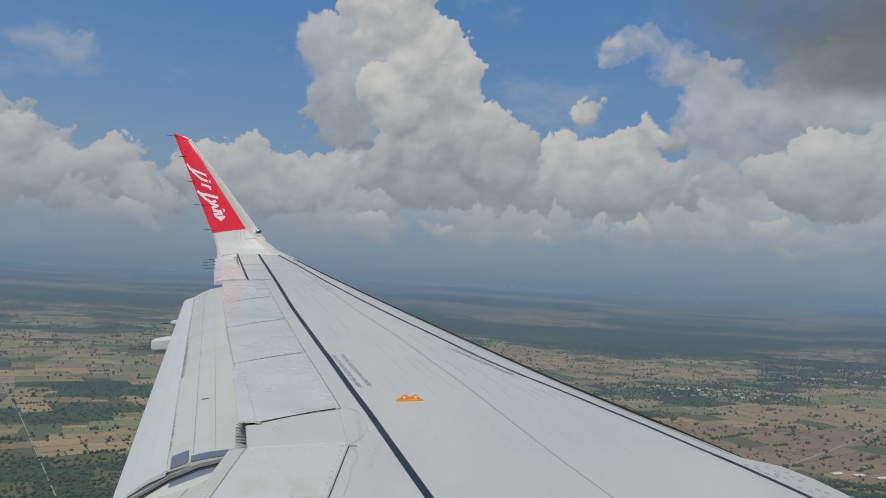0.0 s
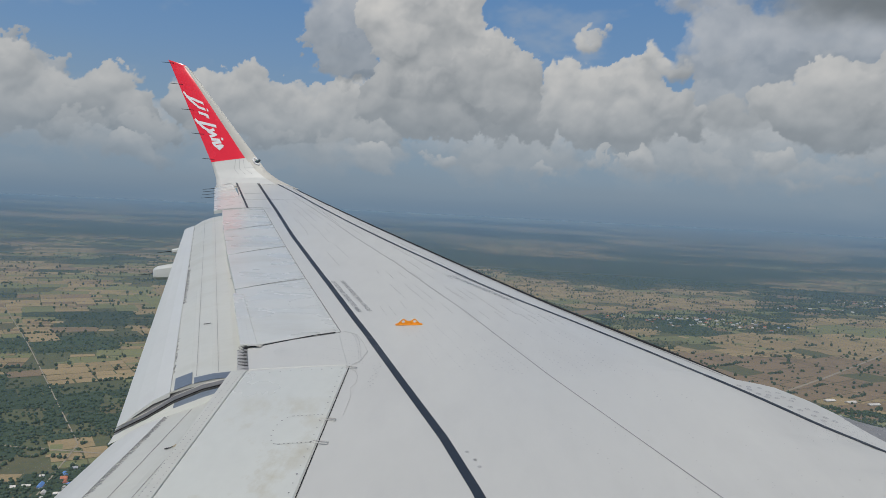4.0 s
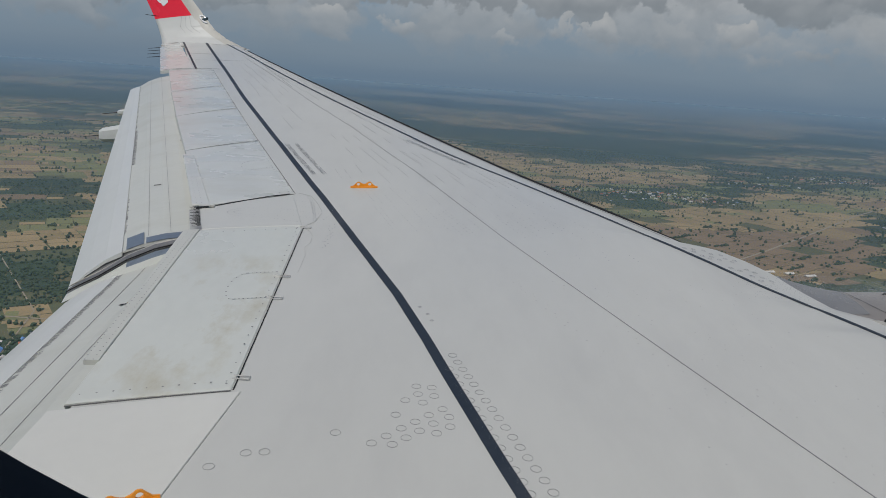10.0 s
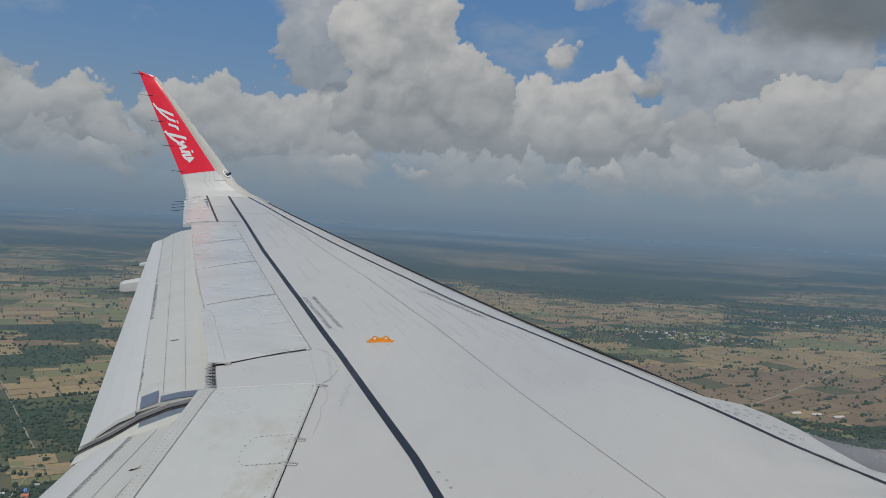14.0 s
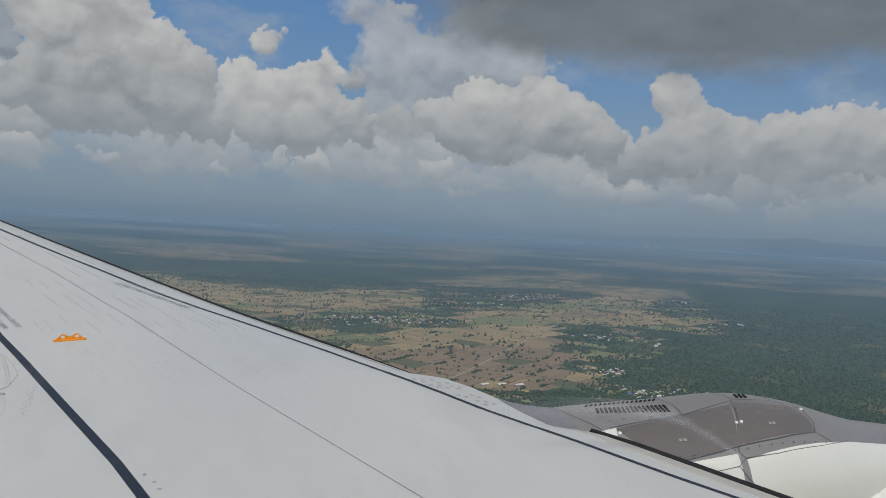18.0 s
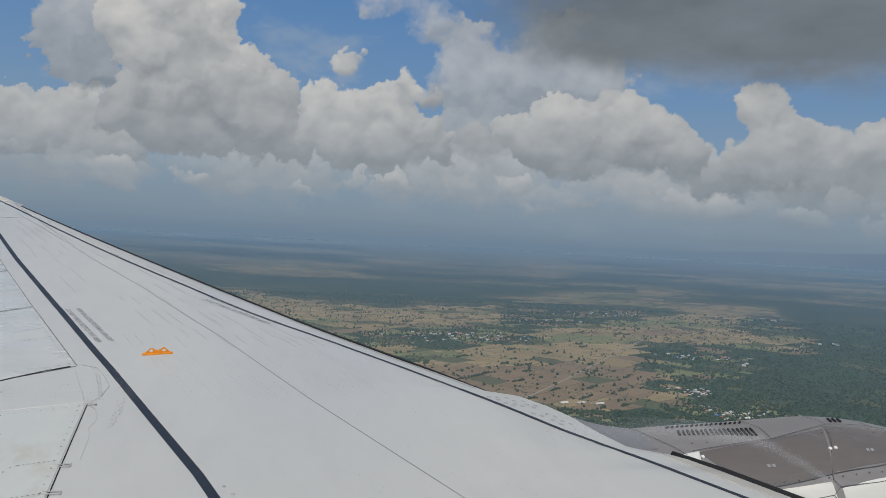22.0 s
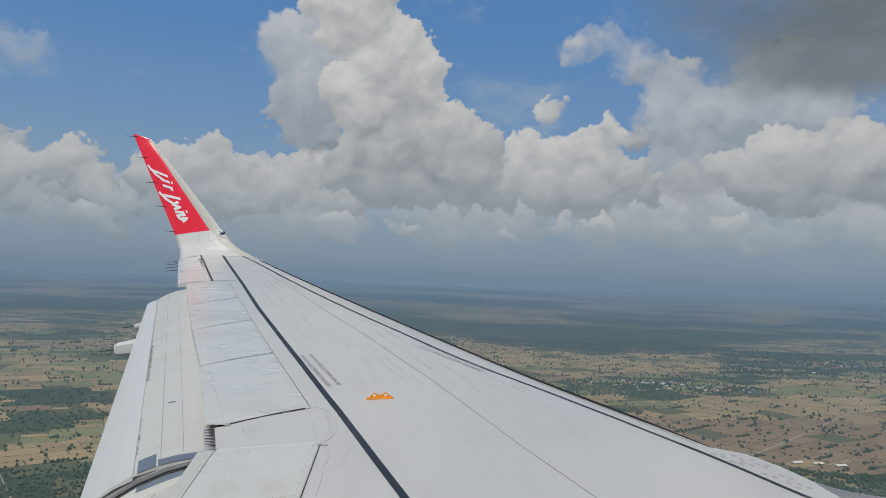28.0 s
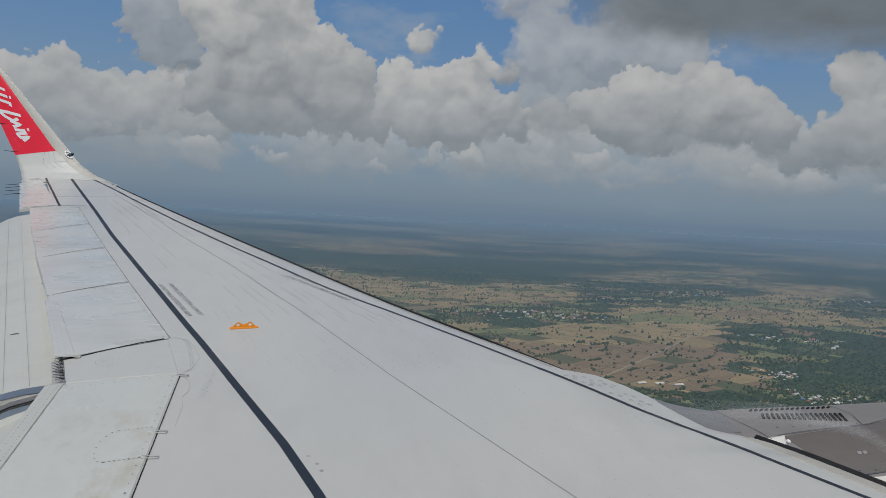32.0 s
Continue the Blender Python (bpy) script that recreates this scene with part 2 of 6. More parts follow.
def quad_fn(a, b, c, d, place=on_skin, lift=0.008, tail=0.0):
    """Upper side over the four plan corners a (front outboard), b (rear outboard), c (rear inboard), d (front inboard); u runs aft, v inboard."""
    a, b, c, d = (Vector(q) for q in (a, b, c, d))
    def f(u, v):
        p = a.lerp(b, u).lerp(d.lerp(c, u), v)
        return place(p.x, p.y, lift + tail * u)
    return f


def discs(points, radius, place=on_skin, lift=0.0025, sides=7, jitter=0.0):
    verts, faces = [], []
    for x, y in points:
        r = radius * (1 + jitter * (random.random() - 0.5))
        k = len(verts)
        for s in range(sides):
            a = 2 * math.pi * s / sides
            verts.append(place(x + r * math.cos(a), y + r * math.sin(a), lift))
        verts.append(place(x, y, lift + radius * 0.25))
        faces += [(k + s, k + (s + 1) % sides, k + sides) for s in range(sides)]
    return verts, faces


def ring_mesh(radius, width, height=0.0012, sides=20):
    verts, faces = [], []
    for s in range(sides):
        a = 2 * math.pi * s / sides
        for r, z in ((radius - width, 0), (radius - width / 2, height), (radius, 0)):
            verts.append((r * math.cos(a), r * math.sin(a), z))
    for s in range(sides):
        t = (s + 1) % sides
        faces += [(3 * s, 3 * t, 3 * t + 1, 3 * s + 1), (3 * s + 1, 3 * t + 1, 3 * t + 2, 3 * s + 2)]
    return mesh("fastener_ring", verts, faces)


def tube(points, radii, sides=10):
    """A round bar through points, its ends closed."""
    verts, faces = [], []
    pts = [Vector(p) for p in points]
    for i, p in enumerate(pts):
        d = (pts[min(i + 1, len(pts) - 1)] - pts[max(i - 1, 0)]).normalized()
        u = d.cross(Vector((0, 0, 1)) if abs(d.z) < 0.9 else Vector((1, 0, 0))).normalized()
        v = d.cross(u)
        r = radii[i] if isinstance(radii, (list, tuple)) else radii
        for s in range(sides):
            a = 2 * math.pi * s / sides
            verts.append(p + (u * math.cos(a) + v * math.sin(a)) * r)
    for i in range(len(pts) - 1):
        for s in range(sides):
            a, b = i * sides + s, i * sides + (s + 1) % sides
            faces.append((a, b, b + sides, a + sides))
    faces += [tuple(range(sides))[::-1], tuple((len(pts) - 1) * sides + s for s in range(sides))]
    return verts, faces


def join(*pieces):
    verts, faces = [], []
    for v, f in pieces:
        k = len(verts)
        verts += list(v)
        faces += [tuple(i + k for i in face) for face in f]
    return verts, faces


def box(lo, hi):
    x0, y0, z0 = lo
    x1, y1, z1 = hi
    v = [(x, y, z) for x in (x0, x1) for y in (y0, y1) for z in (z0, z1)]
    return v, [(0, 1, 3, 2), (4, 6, 7, 5), (0, 4, 5, 1), (2, 3, 7, 6), (0, 2, 6, 4), (1, 5, 7, 3)]

# ---- the airliner: left wing, engine and cabin window ----
plane = tagged(new("airliner"), "white low-wing jet airliner with red winglet, seen from its cabin window", "airliner")
plane.matrix_world = AIR


def stations(a, b, step, *extra):
    k = int(round((b - a) / step))
    return sorted({round(a + (b - a) * i / k, 4) for i in range(k + 1)} | set(extra))


REAR = ((1.72, 0.86), (6.3, 0.838), (6.95, 0.846), (8.34, 0.852), (9.86, 0.882), (11.45, 0.90), (13.33, 0.935), (13.36, 0.79), (16.95, 0.80))
CH = [0, 0.004, 0.012, 0.025] + [i / 50 for i in range(2, 11)] + [0.25 + i / 20 for i in range(16)]


def wing_mesh():
    """Closed wing body: upper skin, nose, lower skin."""
    ys = stations(1.35, 16.95, 0.2, 5.25, 5.4, 5.52, 5.82, 6.13, 6.38, 6.5, 6.62, 6.4, 5.36, 5.42, 5.47, 5.54, 5.74, 5.97, 6.07, 6.26, 6.46, 6.51, 6.56, 6.69, 13.33, 13.36)
    verts, faces, n = [], [], 2 * len(CH)
    for y in ys:
        front, te, rear = x_le(y) + reach(y), x_te(y), ramp(y, REAR)
        chord = front - te
        for c in CH:
            c *= rear / CH[-1]
            x = front - c * chord
            verts.append((x, y, z_top(x, y)))
        for c in reversed(CH):
            c *= rear / CH[-1]
            x = front - c * chord
            t = chord * (0.012 + 0.20 * math.sqrt(max(c, 0)) * (1 - c) ** 1.1) * 0.62
            verts.append((x, y, z_top(x, y) - t - 0.012))
    for i in range(len(ys) - 1):
        for k in range(n):
            a, b = i * n + k, i * n + (k + 1) % n
            faces.append((a, b, b + n, a + n))
    faces += [tuple(range(n)), tuple((len(ys) - 1) * n + k for k in range(n))[::-1]]
    return mesh("wing", verts, faces, smooth=False)


wing = part("wing", wing_mesh(), WING, plane, "light grey painted upper wing skin with rows of rivets")

# walkway lines, joints and the black nose seal
REAR_LINE = [(-9.60, 17.0), (-8.15, 13.12), (-7.405, 11.07), (-6.972, 9.94), (-6.545, 8.82), (-6.462, 8.61), (-5.993, 7.37), (-5.83, 6.95), (-5.49, 6.03), (-5.209, 5.275), (-5.052, 4.781), (-4.975, 4.515), (-4.852, 4.11), (-4.787, 3.895), (-4.725, 3.70), (-4.23, 2.1)]
strip("rear_walkway_line", REAR_LINE, 0.047, STRIPE, wing, label="dark blue-grey walkway line")
FRONT_LINE = [(x_le(y) - d, y) for y, d in ((17.0, 0.37), (15.6, 0.375), (13.5, 0.44), (12.2, 0.464), (11.2, 0.47), (10.4, 0.455), (9.8, 0.435), (9.15, 0.43), (8.65, 0.415), (8.26, 0.372), (7.96, 0.318), (7.628, 0.268), (7.283, 0.232), (6.99, 0.200), (6.867, 0.194), (6.769, 0.187), (6.673, 0.180), (6.579, 0.173), (6.5, 0.196), (6.431, 0.213), (6.387, 0.21), (6.342, 0.206), (6.213, 0.198), (6.087, 0.19), (5.989, 0.182), (5.889, 0.176), (5.793, 0.170), (5.705, 0.160), (5.629, 0.142), (5.557, 0.122), (5.439, 0.148), (5.343, 0.156), (5.274, 0.145), (5.201, 0.135), (5.126, 0.129), (5.048, 0.126), (4.977, 0.121), (4.907, 0.117), (4.829, 0.112), (4.66, 0.10), (4.446, 0.07), (4.245, 0.04), (2.1, 0.0))]
strip("front_walkway_line", FRONT_LINE, 0.036, STRIPE, wing, label="dark blue-grey walkway line")
strip("skin_joint", [(-8.38, 15.08), (-7.34, 12.82), (-6.566, 11.025), (-5.969, 9.727), (-5.137, 7.732), (-4.596, 6.285), (-4.334, 5.645), (-3.976, 4.77), (-3.574, 3.798), (-3.2, 2.9)], 0.0035, SEAML, wing)
strip("skin_joint", [(-8.66, 16.2), (-7.0, 12.1)], 0.004, SEAML, wing)
strip("skin_joint", [(-9.5, 16.75), (-8.75, 16.66)], 0.008, SEAML, wing)
for y0, y1, ahead in ((6.60, 16.62, 0.0), (2.1, 5.41, 0.0)):
    pts = [(x_le(y) + reach(y) + 0.010, y) for y in stations(y0, y1, 0.25)]
    seal = join(tube([(x, y, z_le(y) - (0.008 if y < 6 else 0.004)) for x, y in pts], [0.030 if y < 6 else min(0.018, 0.006 + 0.02 * (y - y0)) for x, y in pts], 8))
    part("leading_edge_seal", mesh("leading_edge_seal", *seal, smooth=True), BLACK, wing, "black rubber leading edge seal")
    strip("nose_joint", [(x - 0.075, y) for x, y in pts], 0.010, SEAML, wing)


f = lambda u, v: on_skin(x_le(lerp(5.38, 2.1, v)) + lerp(0.245, 0.10, u), lerp(5.38, 2.1, v), 0.004)
part("nose_strip", mesh("nose_strip", *slab(f, 2, 16, 0.006, 0.02)), LEGREY, wing, "bare beige strip along the inboard nose")


def slat(y0, y1):
    """Drooped slat ahead of and below the fixed nose."""
    verts, faces = [], []
    prof = ((0.03, -0.06), (0.12, -0.07), (0.20, -0.12), (0.235, -0.19), (0.20, -0.25), (0.08, -0.25), (0.02, -0.17))
    ys = stations(y0, y1, 0.5)
    for y in ys:
        s = 0.55 + 0.45 * (17 - y) / 11
        verts += [(x_le(y) + dx * s, y, z_le(y) - 0.02 + dz * s) for dx, dz in prof]
    n = len(prof)
    for i in range(len(ys) - 1):
        faces += [(i * n + k, i * n + (k + 1) % n, (i + 1) * n + (k + 1) % n, (i + 1) * n + k) for k in range(n)]
    faces += [tuple(range(n)), tuple((len(ys) - 1) * n + k for k in range(n))[::-1]]
    return mesh("slat", verts, faces, smooth=True)


for a, b in ((6.75, 9.9), (9.93, 13.2), (13.23, 16.4)):
    part("slat", slat(a, b), FLAPTE, plane, "drooped pale grey slat")

# spoilers
SP = [((-5.862, 6.282), (-6.472, 6.125), (-6.36, 4.14), (-5.792, 4.275)),
      ((-6.692, 8.695), (-7.212, 8.20), (-6.625, 6.59), (-6.048, 7.012)),
      ((-7.300, 10.305), (-7.800, 9.75), (-7.217, 8.21), (-6.698, 8.705)),
      ((-7.880, 11.86), (-8.375, 11.30), (-7.805, 9.76), (-7.305, 10.315)),
      ((-8.440, 13.36), (-9.000, 13.08), (-8.380, 11.31), (-7.885, 11.87))]
spoilers = []
for k, (a, b, c, d) in enumerate(SP):
    f = quad_fn(a, b, c, d, lift=0.006, tail=(0.008 if k else 0.004))
    s = part("spoiler", mesh("spoiler", *slab(f, 8, 10, 0.03, 0.008)), STAINED if k == 0 else SPOIL, plane,
             "large stained white inboard spoiler panel" if k == 0 else "white spoiler panel, closed, with smudged hinge marks")
    spoilers.append(s)
    strip("hinge_gap", [Vector(d).to_2d() + Vector((0.008, 0)), Vector(a).to_2d() + Vector((0.008, 0))], 0.004 if k else 0.0055, SEAM if k else BLACK, s)
    inb = [Vector(d), Vector(c)]
    strip("side_gap", [q + Vector((0, -0.005)) for q in inb], 0.006, SEAM, s, 0.003 if k < 2 else 0.011)
    # rivets along the rim and round the hinge fitting
    A, B, C_, D = (Vector(q) for q in (a, b, c, d))
    def on_plate(x, y, lift, f=f, A=A, B=B, C_=C_, D=D):
        return on_skin(x, y, 0.0085 + lift * 0.3)
    pts = []
    n = 24
    for i in range(n):
        t = (i + 0.5) / n
        q = D.lerp(A, t)
        r = C_.lerp(B, t)
        pts.append(q.lerp(r, 0.045))
    for i in range(10):
        t = (i + 0.5) / 10
        pts.append(A.lerp(B, t).lerp(D.lerp(C_, t), 0.03))
        pts.append(A.lerp(B, t).lerp(D.lerp(C_, t), 0.97))
    wide = 0.085 if k == 0 else 0.076
    spots = [(0.05 + 0.034 * i, 0.48 + side * wide) for i in range(8) for side in (-1, 1)]
    spots += [(0.30 + 0.10 * math.cos(g), 0.48 + wide * math.sin(g)) for g in [math.pi * (i / 8 - 0.5) for i in range(9)]]
    for u, v in spots:
        pts.append(A.lerp(B, u).lerp(D.lerp(C_, u), v))
    part("rivets", mesh("rivets", *discs(pts, 0.0042 if k == 0 else 0.0045, on_plate, 0.004, jitter=0.5)), RIVET, s)["kind"] = "stuff"
a, b, c, d = (Vector(q) for q in SP[0])
f = quad_fn(b + Vector((0.006, 0)), b + Vector((-0.085, -0.02)), c.lerp(b, 0.16) + Vector((-0.055, 0)), c.lerp(b, 0.16) + Vector((0.006, 0)), lift=0.019)
rear = part("rear_strip", mesh("rear_strip", *slab(f, 2, 12, 0.02, 0.05)), FLAP, spoilers[0], "cream edge strip with two rivet rows")
pts = [b.lerp(c.lerp(b, 0.16), i / 46) + Vector((dx, 0)) for i in range(47) for dx in (-0.014, -0.050)]
part("rivets", mesh("rivets", *discs(pts, 0.0033, lift=0.021)), RIVET, rear)["kind"] = "stuff"
b, c = Vector(SP[1][1]), Vector(SP[1][2])
f = quad_fn(b.lerp(c, 0.12) + Vector((0.06, 0)), b.lerp(c, 0.12) + Vector((-0.03, 0)), c + Vector((-0.03, 0)), c + Vector((0.09, 0)), lift=0.032)
rear = part("rear_strip", mesh("rear_strip", *slab(f, 2, 12, 0.01, 0.05)), SPOIL, spoilers[1])
pts = [b.lerp(c, 0.12 + 0.86 * i / 24) + Vector((dx, 0)) for i in range(25) for dx in (0.0, 0.035)]
part("rivets", mesh("rivets", *discs(pts, 0.0033, lift=0.034)), RIVETL, rear)["kind"] = "stuff"
for x, y, l in ((-5.825, 5.43, 0.085), (-5.805, 5.15, 0.075), (-5.775, 4.365, 0.065), (-5.84, 6.255, 0.07)):
    clip = join(tube([on_skin(x - l / 2, y - 0.012, 0.008), on_skin(x + l / 2, y - 0.012, 0.006)], 0.0025, 6),
                tube([on_skin(x - l / 2, y + 0.012, 0.008), on_skin(x + l / 2, y + 0.012, 0.006)], 0.0025, 6),
                tube([on_skin(x + l / 2, y - 0.014, 0.006), on_skin(x + l / 2, y + 0.014, 0.006)], 0.0025, 6))
    part("hinge_arm", mesh("hinge_arm", *clip), SCUFF, wing)

# black strip as painted shade in the gap under the second spoiler's lifted inner edge, with a light tab in it
gap = [on_skin(*q, 0.0095) for q in ((-6.08, 6.992), (-6.221, 6.893), (-6.386, 6.757), (-6.492, 6.668), (-6.557, 6.626), (-6.627, 6.588))]
lip = [p + Vector((0.004, -w, -0.004)) for p, w in zip(gap, (0.002, 0.004, 0.007, 0.010, 0.015, 0.022))]
part("open_gap", mesh("open_gap", gap + lip + [p - Vector((0, 0, 0.01)) for p in lip], [(i + o, i + o + 1, i + o + 7, i + o + 6) for o in (0, 6) for i in range(5)]), BLACK, spoilers[1], "black strip painting the shade under the lifted edge")
part("tab", mesh("tab", *box((-6.545, 6.597, on_skin(-6.53, 6.61)[2] + 0.004), (-6.512, 6.632, on_skin(-6.53, 6.61)[2] + 0.014))), LEGREY, spoilers[1])

# fixed panel between the inboard and outboard spoilers, root panel
f = quad_fn((-6.05, 6.985), (-6.63, 6.60), (-6.487, 6.16), (-5.868, 6.30), lift=0.004)
fixed = part("fixed_panel", mesh("fixed_panel", *slab(f, 6, 4, 0.004, 0.01)), WING, wing, "riveted grey panel between two spoilers")
pts = []
for i in range(26):
    ang = math.pi * (i / 25 - 0.5)
    pts.append((-6.02 - 0.38 * math.cos(ang) ** 0.5, 6.52 + 0.10 * math.sin(ang)))
    pts.append((-6.06 - 0.30 * math.cos(ang) ** 0.5, 6.52 + 0.05 * math.sin(ang)))
for r in range(5):
    pts += [(-5.78 - 0.022 * i, 6.33 + 0.11 * r + 0.006 * i) for i in range(9 if r % 2 else 14)]
for i in range(22):
    ang = math.pi * (i / 21 - 0.5)
    pts.append((-5.86 + 0.14 * math.cos(ang), 6.62 + 0.30 * math.sin(ang)))
part("rivets", mesh("rivets", *discs(pts, 0.0035, lift=0.0065)), RIVETL, fixed)["kind"] = "stuff"
f = quad_fn((-6.60, 6.575), (-6.665, 6.55), (-6.53, 6.14), (-6.462, 6.15), lift=0.007)
scuff = part("scuffed_strip", mesh("scuffed_strip", *slab(f, 2, 8, 0.02, 0.05)), SCUFF, fixed, "black-scuffed bare strip")
teeth = [ribbon([(lerp(-6.605, -6.467, t), lerp(6.57, 6.15, t)), (lerp(-6.605, -6.467, t) - w, lerp(6.565, 6.145, t))], 0.0042, 0.030) for t, w in [((i + 0.5 + 0.3 * math.sin(3.7 * i)) / 36, 0.02 + 0.04 * ((i * 7) % 5) / 4) for i in range(36)]]
part("scuffing", mesh("scuffing", *join(*teeth)), BLACK, scuff)["kind"] = "stuff"
strip("joint", [(-5.859, 6.267), (-5.80, 6.19), (-5.774, 6.11), (-5.765, 5.99), (-5.786, 5.906), (-5.76, 5.77), (-5.755, 5.5)], 0.0022, FAINT, wing)
strip("joint", [(-6.02, 7.04), (-5.915, 6.972), (-5.845, 6.80), (-5.785, 6.60), (-5.80, 6.40), (-5.845, 6.304)], 0.0022, FAINT, wing)
f = quad_fn((-5.752, 4.262), (-6.40, 4.10), (-6.45, 2.0), (-5.845, 3.60), lift=0.007)
root = part("root_panel", mesh("root_panel", *slab(f, 8, 8, 0.01, 0.004)), ROOT, plane, "clean warm white root panel")


# flaps
def loft(sections, nv, thick=0.05):
    """Closed plate through plan sections [(v, [(x, z), ...])] at span v; smooth along the chord."""
    (y0, p0), (y1, p1) = sections
    n = len(p0)
    verts, faces = [], []
    for i in range(nv + 1):
        t = i / nv
        for a, b in zip(p0, p1):
            verts.append((lerp(a[0], b[0], t), lerp(y0, y1, t), lerp(a[1], b[1], t)))
        for k, (a, b) in reversed(list(enumerate(zip(p0, p1)))):
            th = thick * (1 - 0.9 * k / (n - 1)) + 0.004
            verts.append((lerp(a[0], b[0], t), lerp(y0, y1, t), lerp(a[1], b[1], t) - th))
    m = 2 * n
    for i in range(nv):
        faces += [(i * m + k, i * m + (k + 1) % m, (i + 1) * m + (k + 1) % m, (i + 1) * m + k) for k in range(m)]
    faces += [tuple(range(m)), tuple(nv * m + k for k in range(m))[::-1]]
    return verts, faces


OUT0 = [(-6.50, 0.535), (-6.64, 0.53), (-6.80, 0.505), (-6.95, 0.465), (-7.09, 0.405)]
OUT1 = [(-8.80, 1.355), (-8.95, 1.345), (-9.10, 1.31), (-9.25, 1.25), (-9.385, 1.165)]
flap = part("outboard_flap", mesh("outboard_flap", *loft([(6.47, OUT0), (12.92, OUT1)], 24)), FLAP, plane, "cream extended outboard flap with sooty streaks")
part("trailing_panel", mesh("trailing_panel", *loft([(6.46, [(-7.085, 0.412), (-7.20, 0.35), (-7.33, 0.25), (-7.462, 0.125)]), (12.92, [(-9.38, 1.172), (-9.43, 1.155), (-9.48, 1.135), (-9.525, 1.11)])], 24, 0.03)), FLAPTE, flap, "clean white flap trailing edge")


def on_plate_of(s0, s1, ya, yb):
    """Places (chord step, span) onto a lofted plate."""
    def place(u, y, lift):
        t = (y - ya) / (yb - ya)
        k = min(int(u), len(s0) - 2)
        w = u - k
        a = [lerp(s0[k][i], s0[k + 1][i], w) for i in (0, 1)]
        b = [lerp(s1[k][i], s1[k + 1][i], w) for i in (0, 1)]
        return Vector((lerp(a[0], b[0], t), y, lerp(a[1], b[1], t) + lift))
    return place


on_out = on_plate_of(OUT0, OUT1, 6.47, 12.92)
strip("joint", [(2.75, 6.6), (2.75, 12.9)], 0.022, SEAML, flap, 0.003, on_out)
strip("joint", [(1.75, 6.6), (1.75, 12.9)], 0.018, SEAML, flap, 0.003, on_out)
for y, u0, u1 in ((9.05, 0.05, 0.8), (7.62, 0.25, 0.55), (7.70, 2.1, 2.5)):
    strip("scuff_bar", [(u0, y), (u1, y + 0.02)], 0.018, SEAM, flap, 0.004, on_out)
comb = lambda place, spans: join(*[ribbon([(3.96, y), (3.96 - w * 0.6, y)], 0.0028, 0.003, place, 1.0) for a, b, n, top in spans for y, w in [(a + (b - a) * random.random(), top * (0.3 + 0.7 * random.random())) for _ in range(n)]])
wear = comb(on_out, ((6.8, 7.6, 50, 0.2), (8.6, 10.0, 170, 0.45), (10.1, 12.8, 110, 0.25)))
part("soot", mesh("soot", *wear), SEAML, flap, "sooty wear marks")["kind"] = "stuff"
IN1 = [(-6.44, 0.545), (-6.60, 0.49), (-6.76, 0.40), (-6.93, 0.335), (-7.08, 0.275)]
IN0 = [(-6.31, 0.185), (-6.47, 0.13), (-6.63, 0.04), (-6.80, -0.025), (-6.95, -0.085)]
iflap = part("inboard_flap", mesh("inboard_flap", *loft([(2.0, IN0), (6.36, IN1)], 18)), FLAP, plane, "cream extended inboard flap with a small paint chip")
part("trailing_panel", mesh("trailing_panel", *loft([(2.0, [(-6.945, -0.078), (-7.07, -0.14), (-7.19, -0.21), (-7.29, -0.29)]), (6.36, [(-7.075, 0.282), (-7.20, 0.225), (-7.32, 0.155), (-7.43, 0.075)])], 18, 0.03)), FLAPTE, iflap, "clean white flap trailing edge")
on_in = on_plate_of(IN0, IN1, 2.0, 6.36)
strip("joint", [(1.6, 2.2), (1.6, 6.3)], 0.02, SEAML, iflap, 0.003, on_in)
strip("joint", [(2.7, 2.2), (2.7, 6.3)], 0.022, SEAML, iflap, 0.003, on_in)
wear = comb(on_in, ((4.0, 6.33, 330, 0.5),))
part("soot", mesh("soot", *wear), SEAML, iflap, "sooty wear marks")["kind"] = "stuff"
chip = discs([(2.01 + 0.02 * i, 5.595 + 0.004 * i) for i in range(7)], 0.010, lambda x, y, l: on_in(2.1 + (x - 2.1) * 2.5, y, 0.004 + l * 0.1), jitter=0.9)
part("paint_chip", mesh("paint_chip", *chip), BLACK, iflap, "small black chip with bare tan edge")
chip = discs([(1.70 + 0.02 * i, 5.565 + 0.006 * i) for i in range(6)], 0.015, lambda x, y, l: on_in(1.8 + (x - 1.8) * 2.5, y, 0.004 + l * 0.1), jitter=0.9)
part("paint_chip", mesh("paint_chip", *chip), material("tan_primer", (0.42, 0.34, 0.2), 0.6), iflap)
# curved seal over the gap of the two flaps, with dark plates beside it
path = [(-6.52, 6.40, 0.55), (-6.65, 6.405, 0.515), (-6.84, 6.415, 0.458), (-7.03, 6.42, 0.372), (-7.22, 6.43, 0.252), (-7.376, 6.445, 0.168), (-7.455, 6.455, 0.122)]
seal = part("flap_gap_seal", mesh("flap_gap_seal", *join(tube(path, [0.020, 0.025, 0.029, 0.029, 0.026, 0.02, 0.012], 10), tube([(x - 0.01, y + 0.05, z - 0.02) for x, y, z in path], [0.011, 0.012, 0.013, 0.013, 0.012, 0.010, 0.006], 8)), smooth=True), SEAL, plane, "dark grey arched flap seal with light edge")
for dy, dz, r, mat in ((-0.033, 0.004, 0.0045, BLACK), (0.012, 0.027, 0.006, LEGREY)):
    part("seal_lip", mesh("seal_lip", *tube([(x, y + dy, z + dz) for x, y, z in path], [r] * 6 + [r * 0.5], 6), smooth=True), mat, seal)
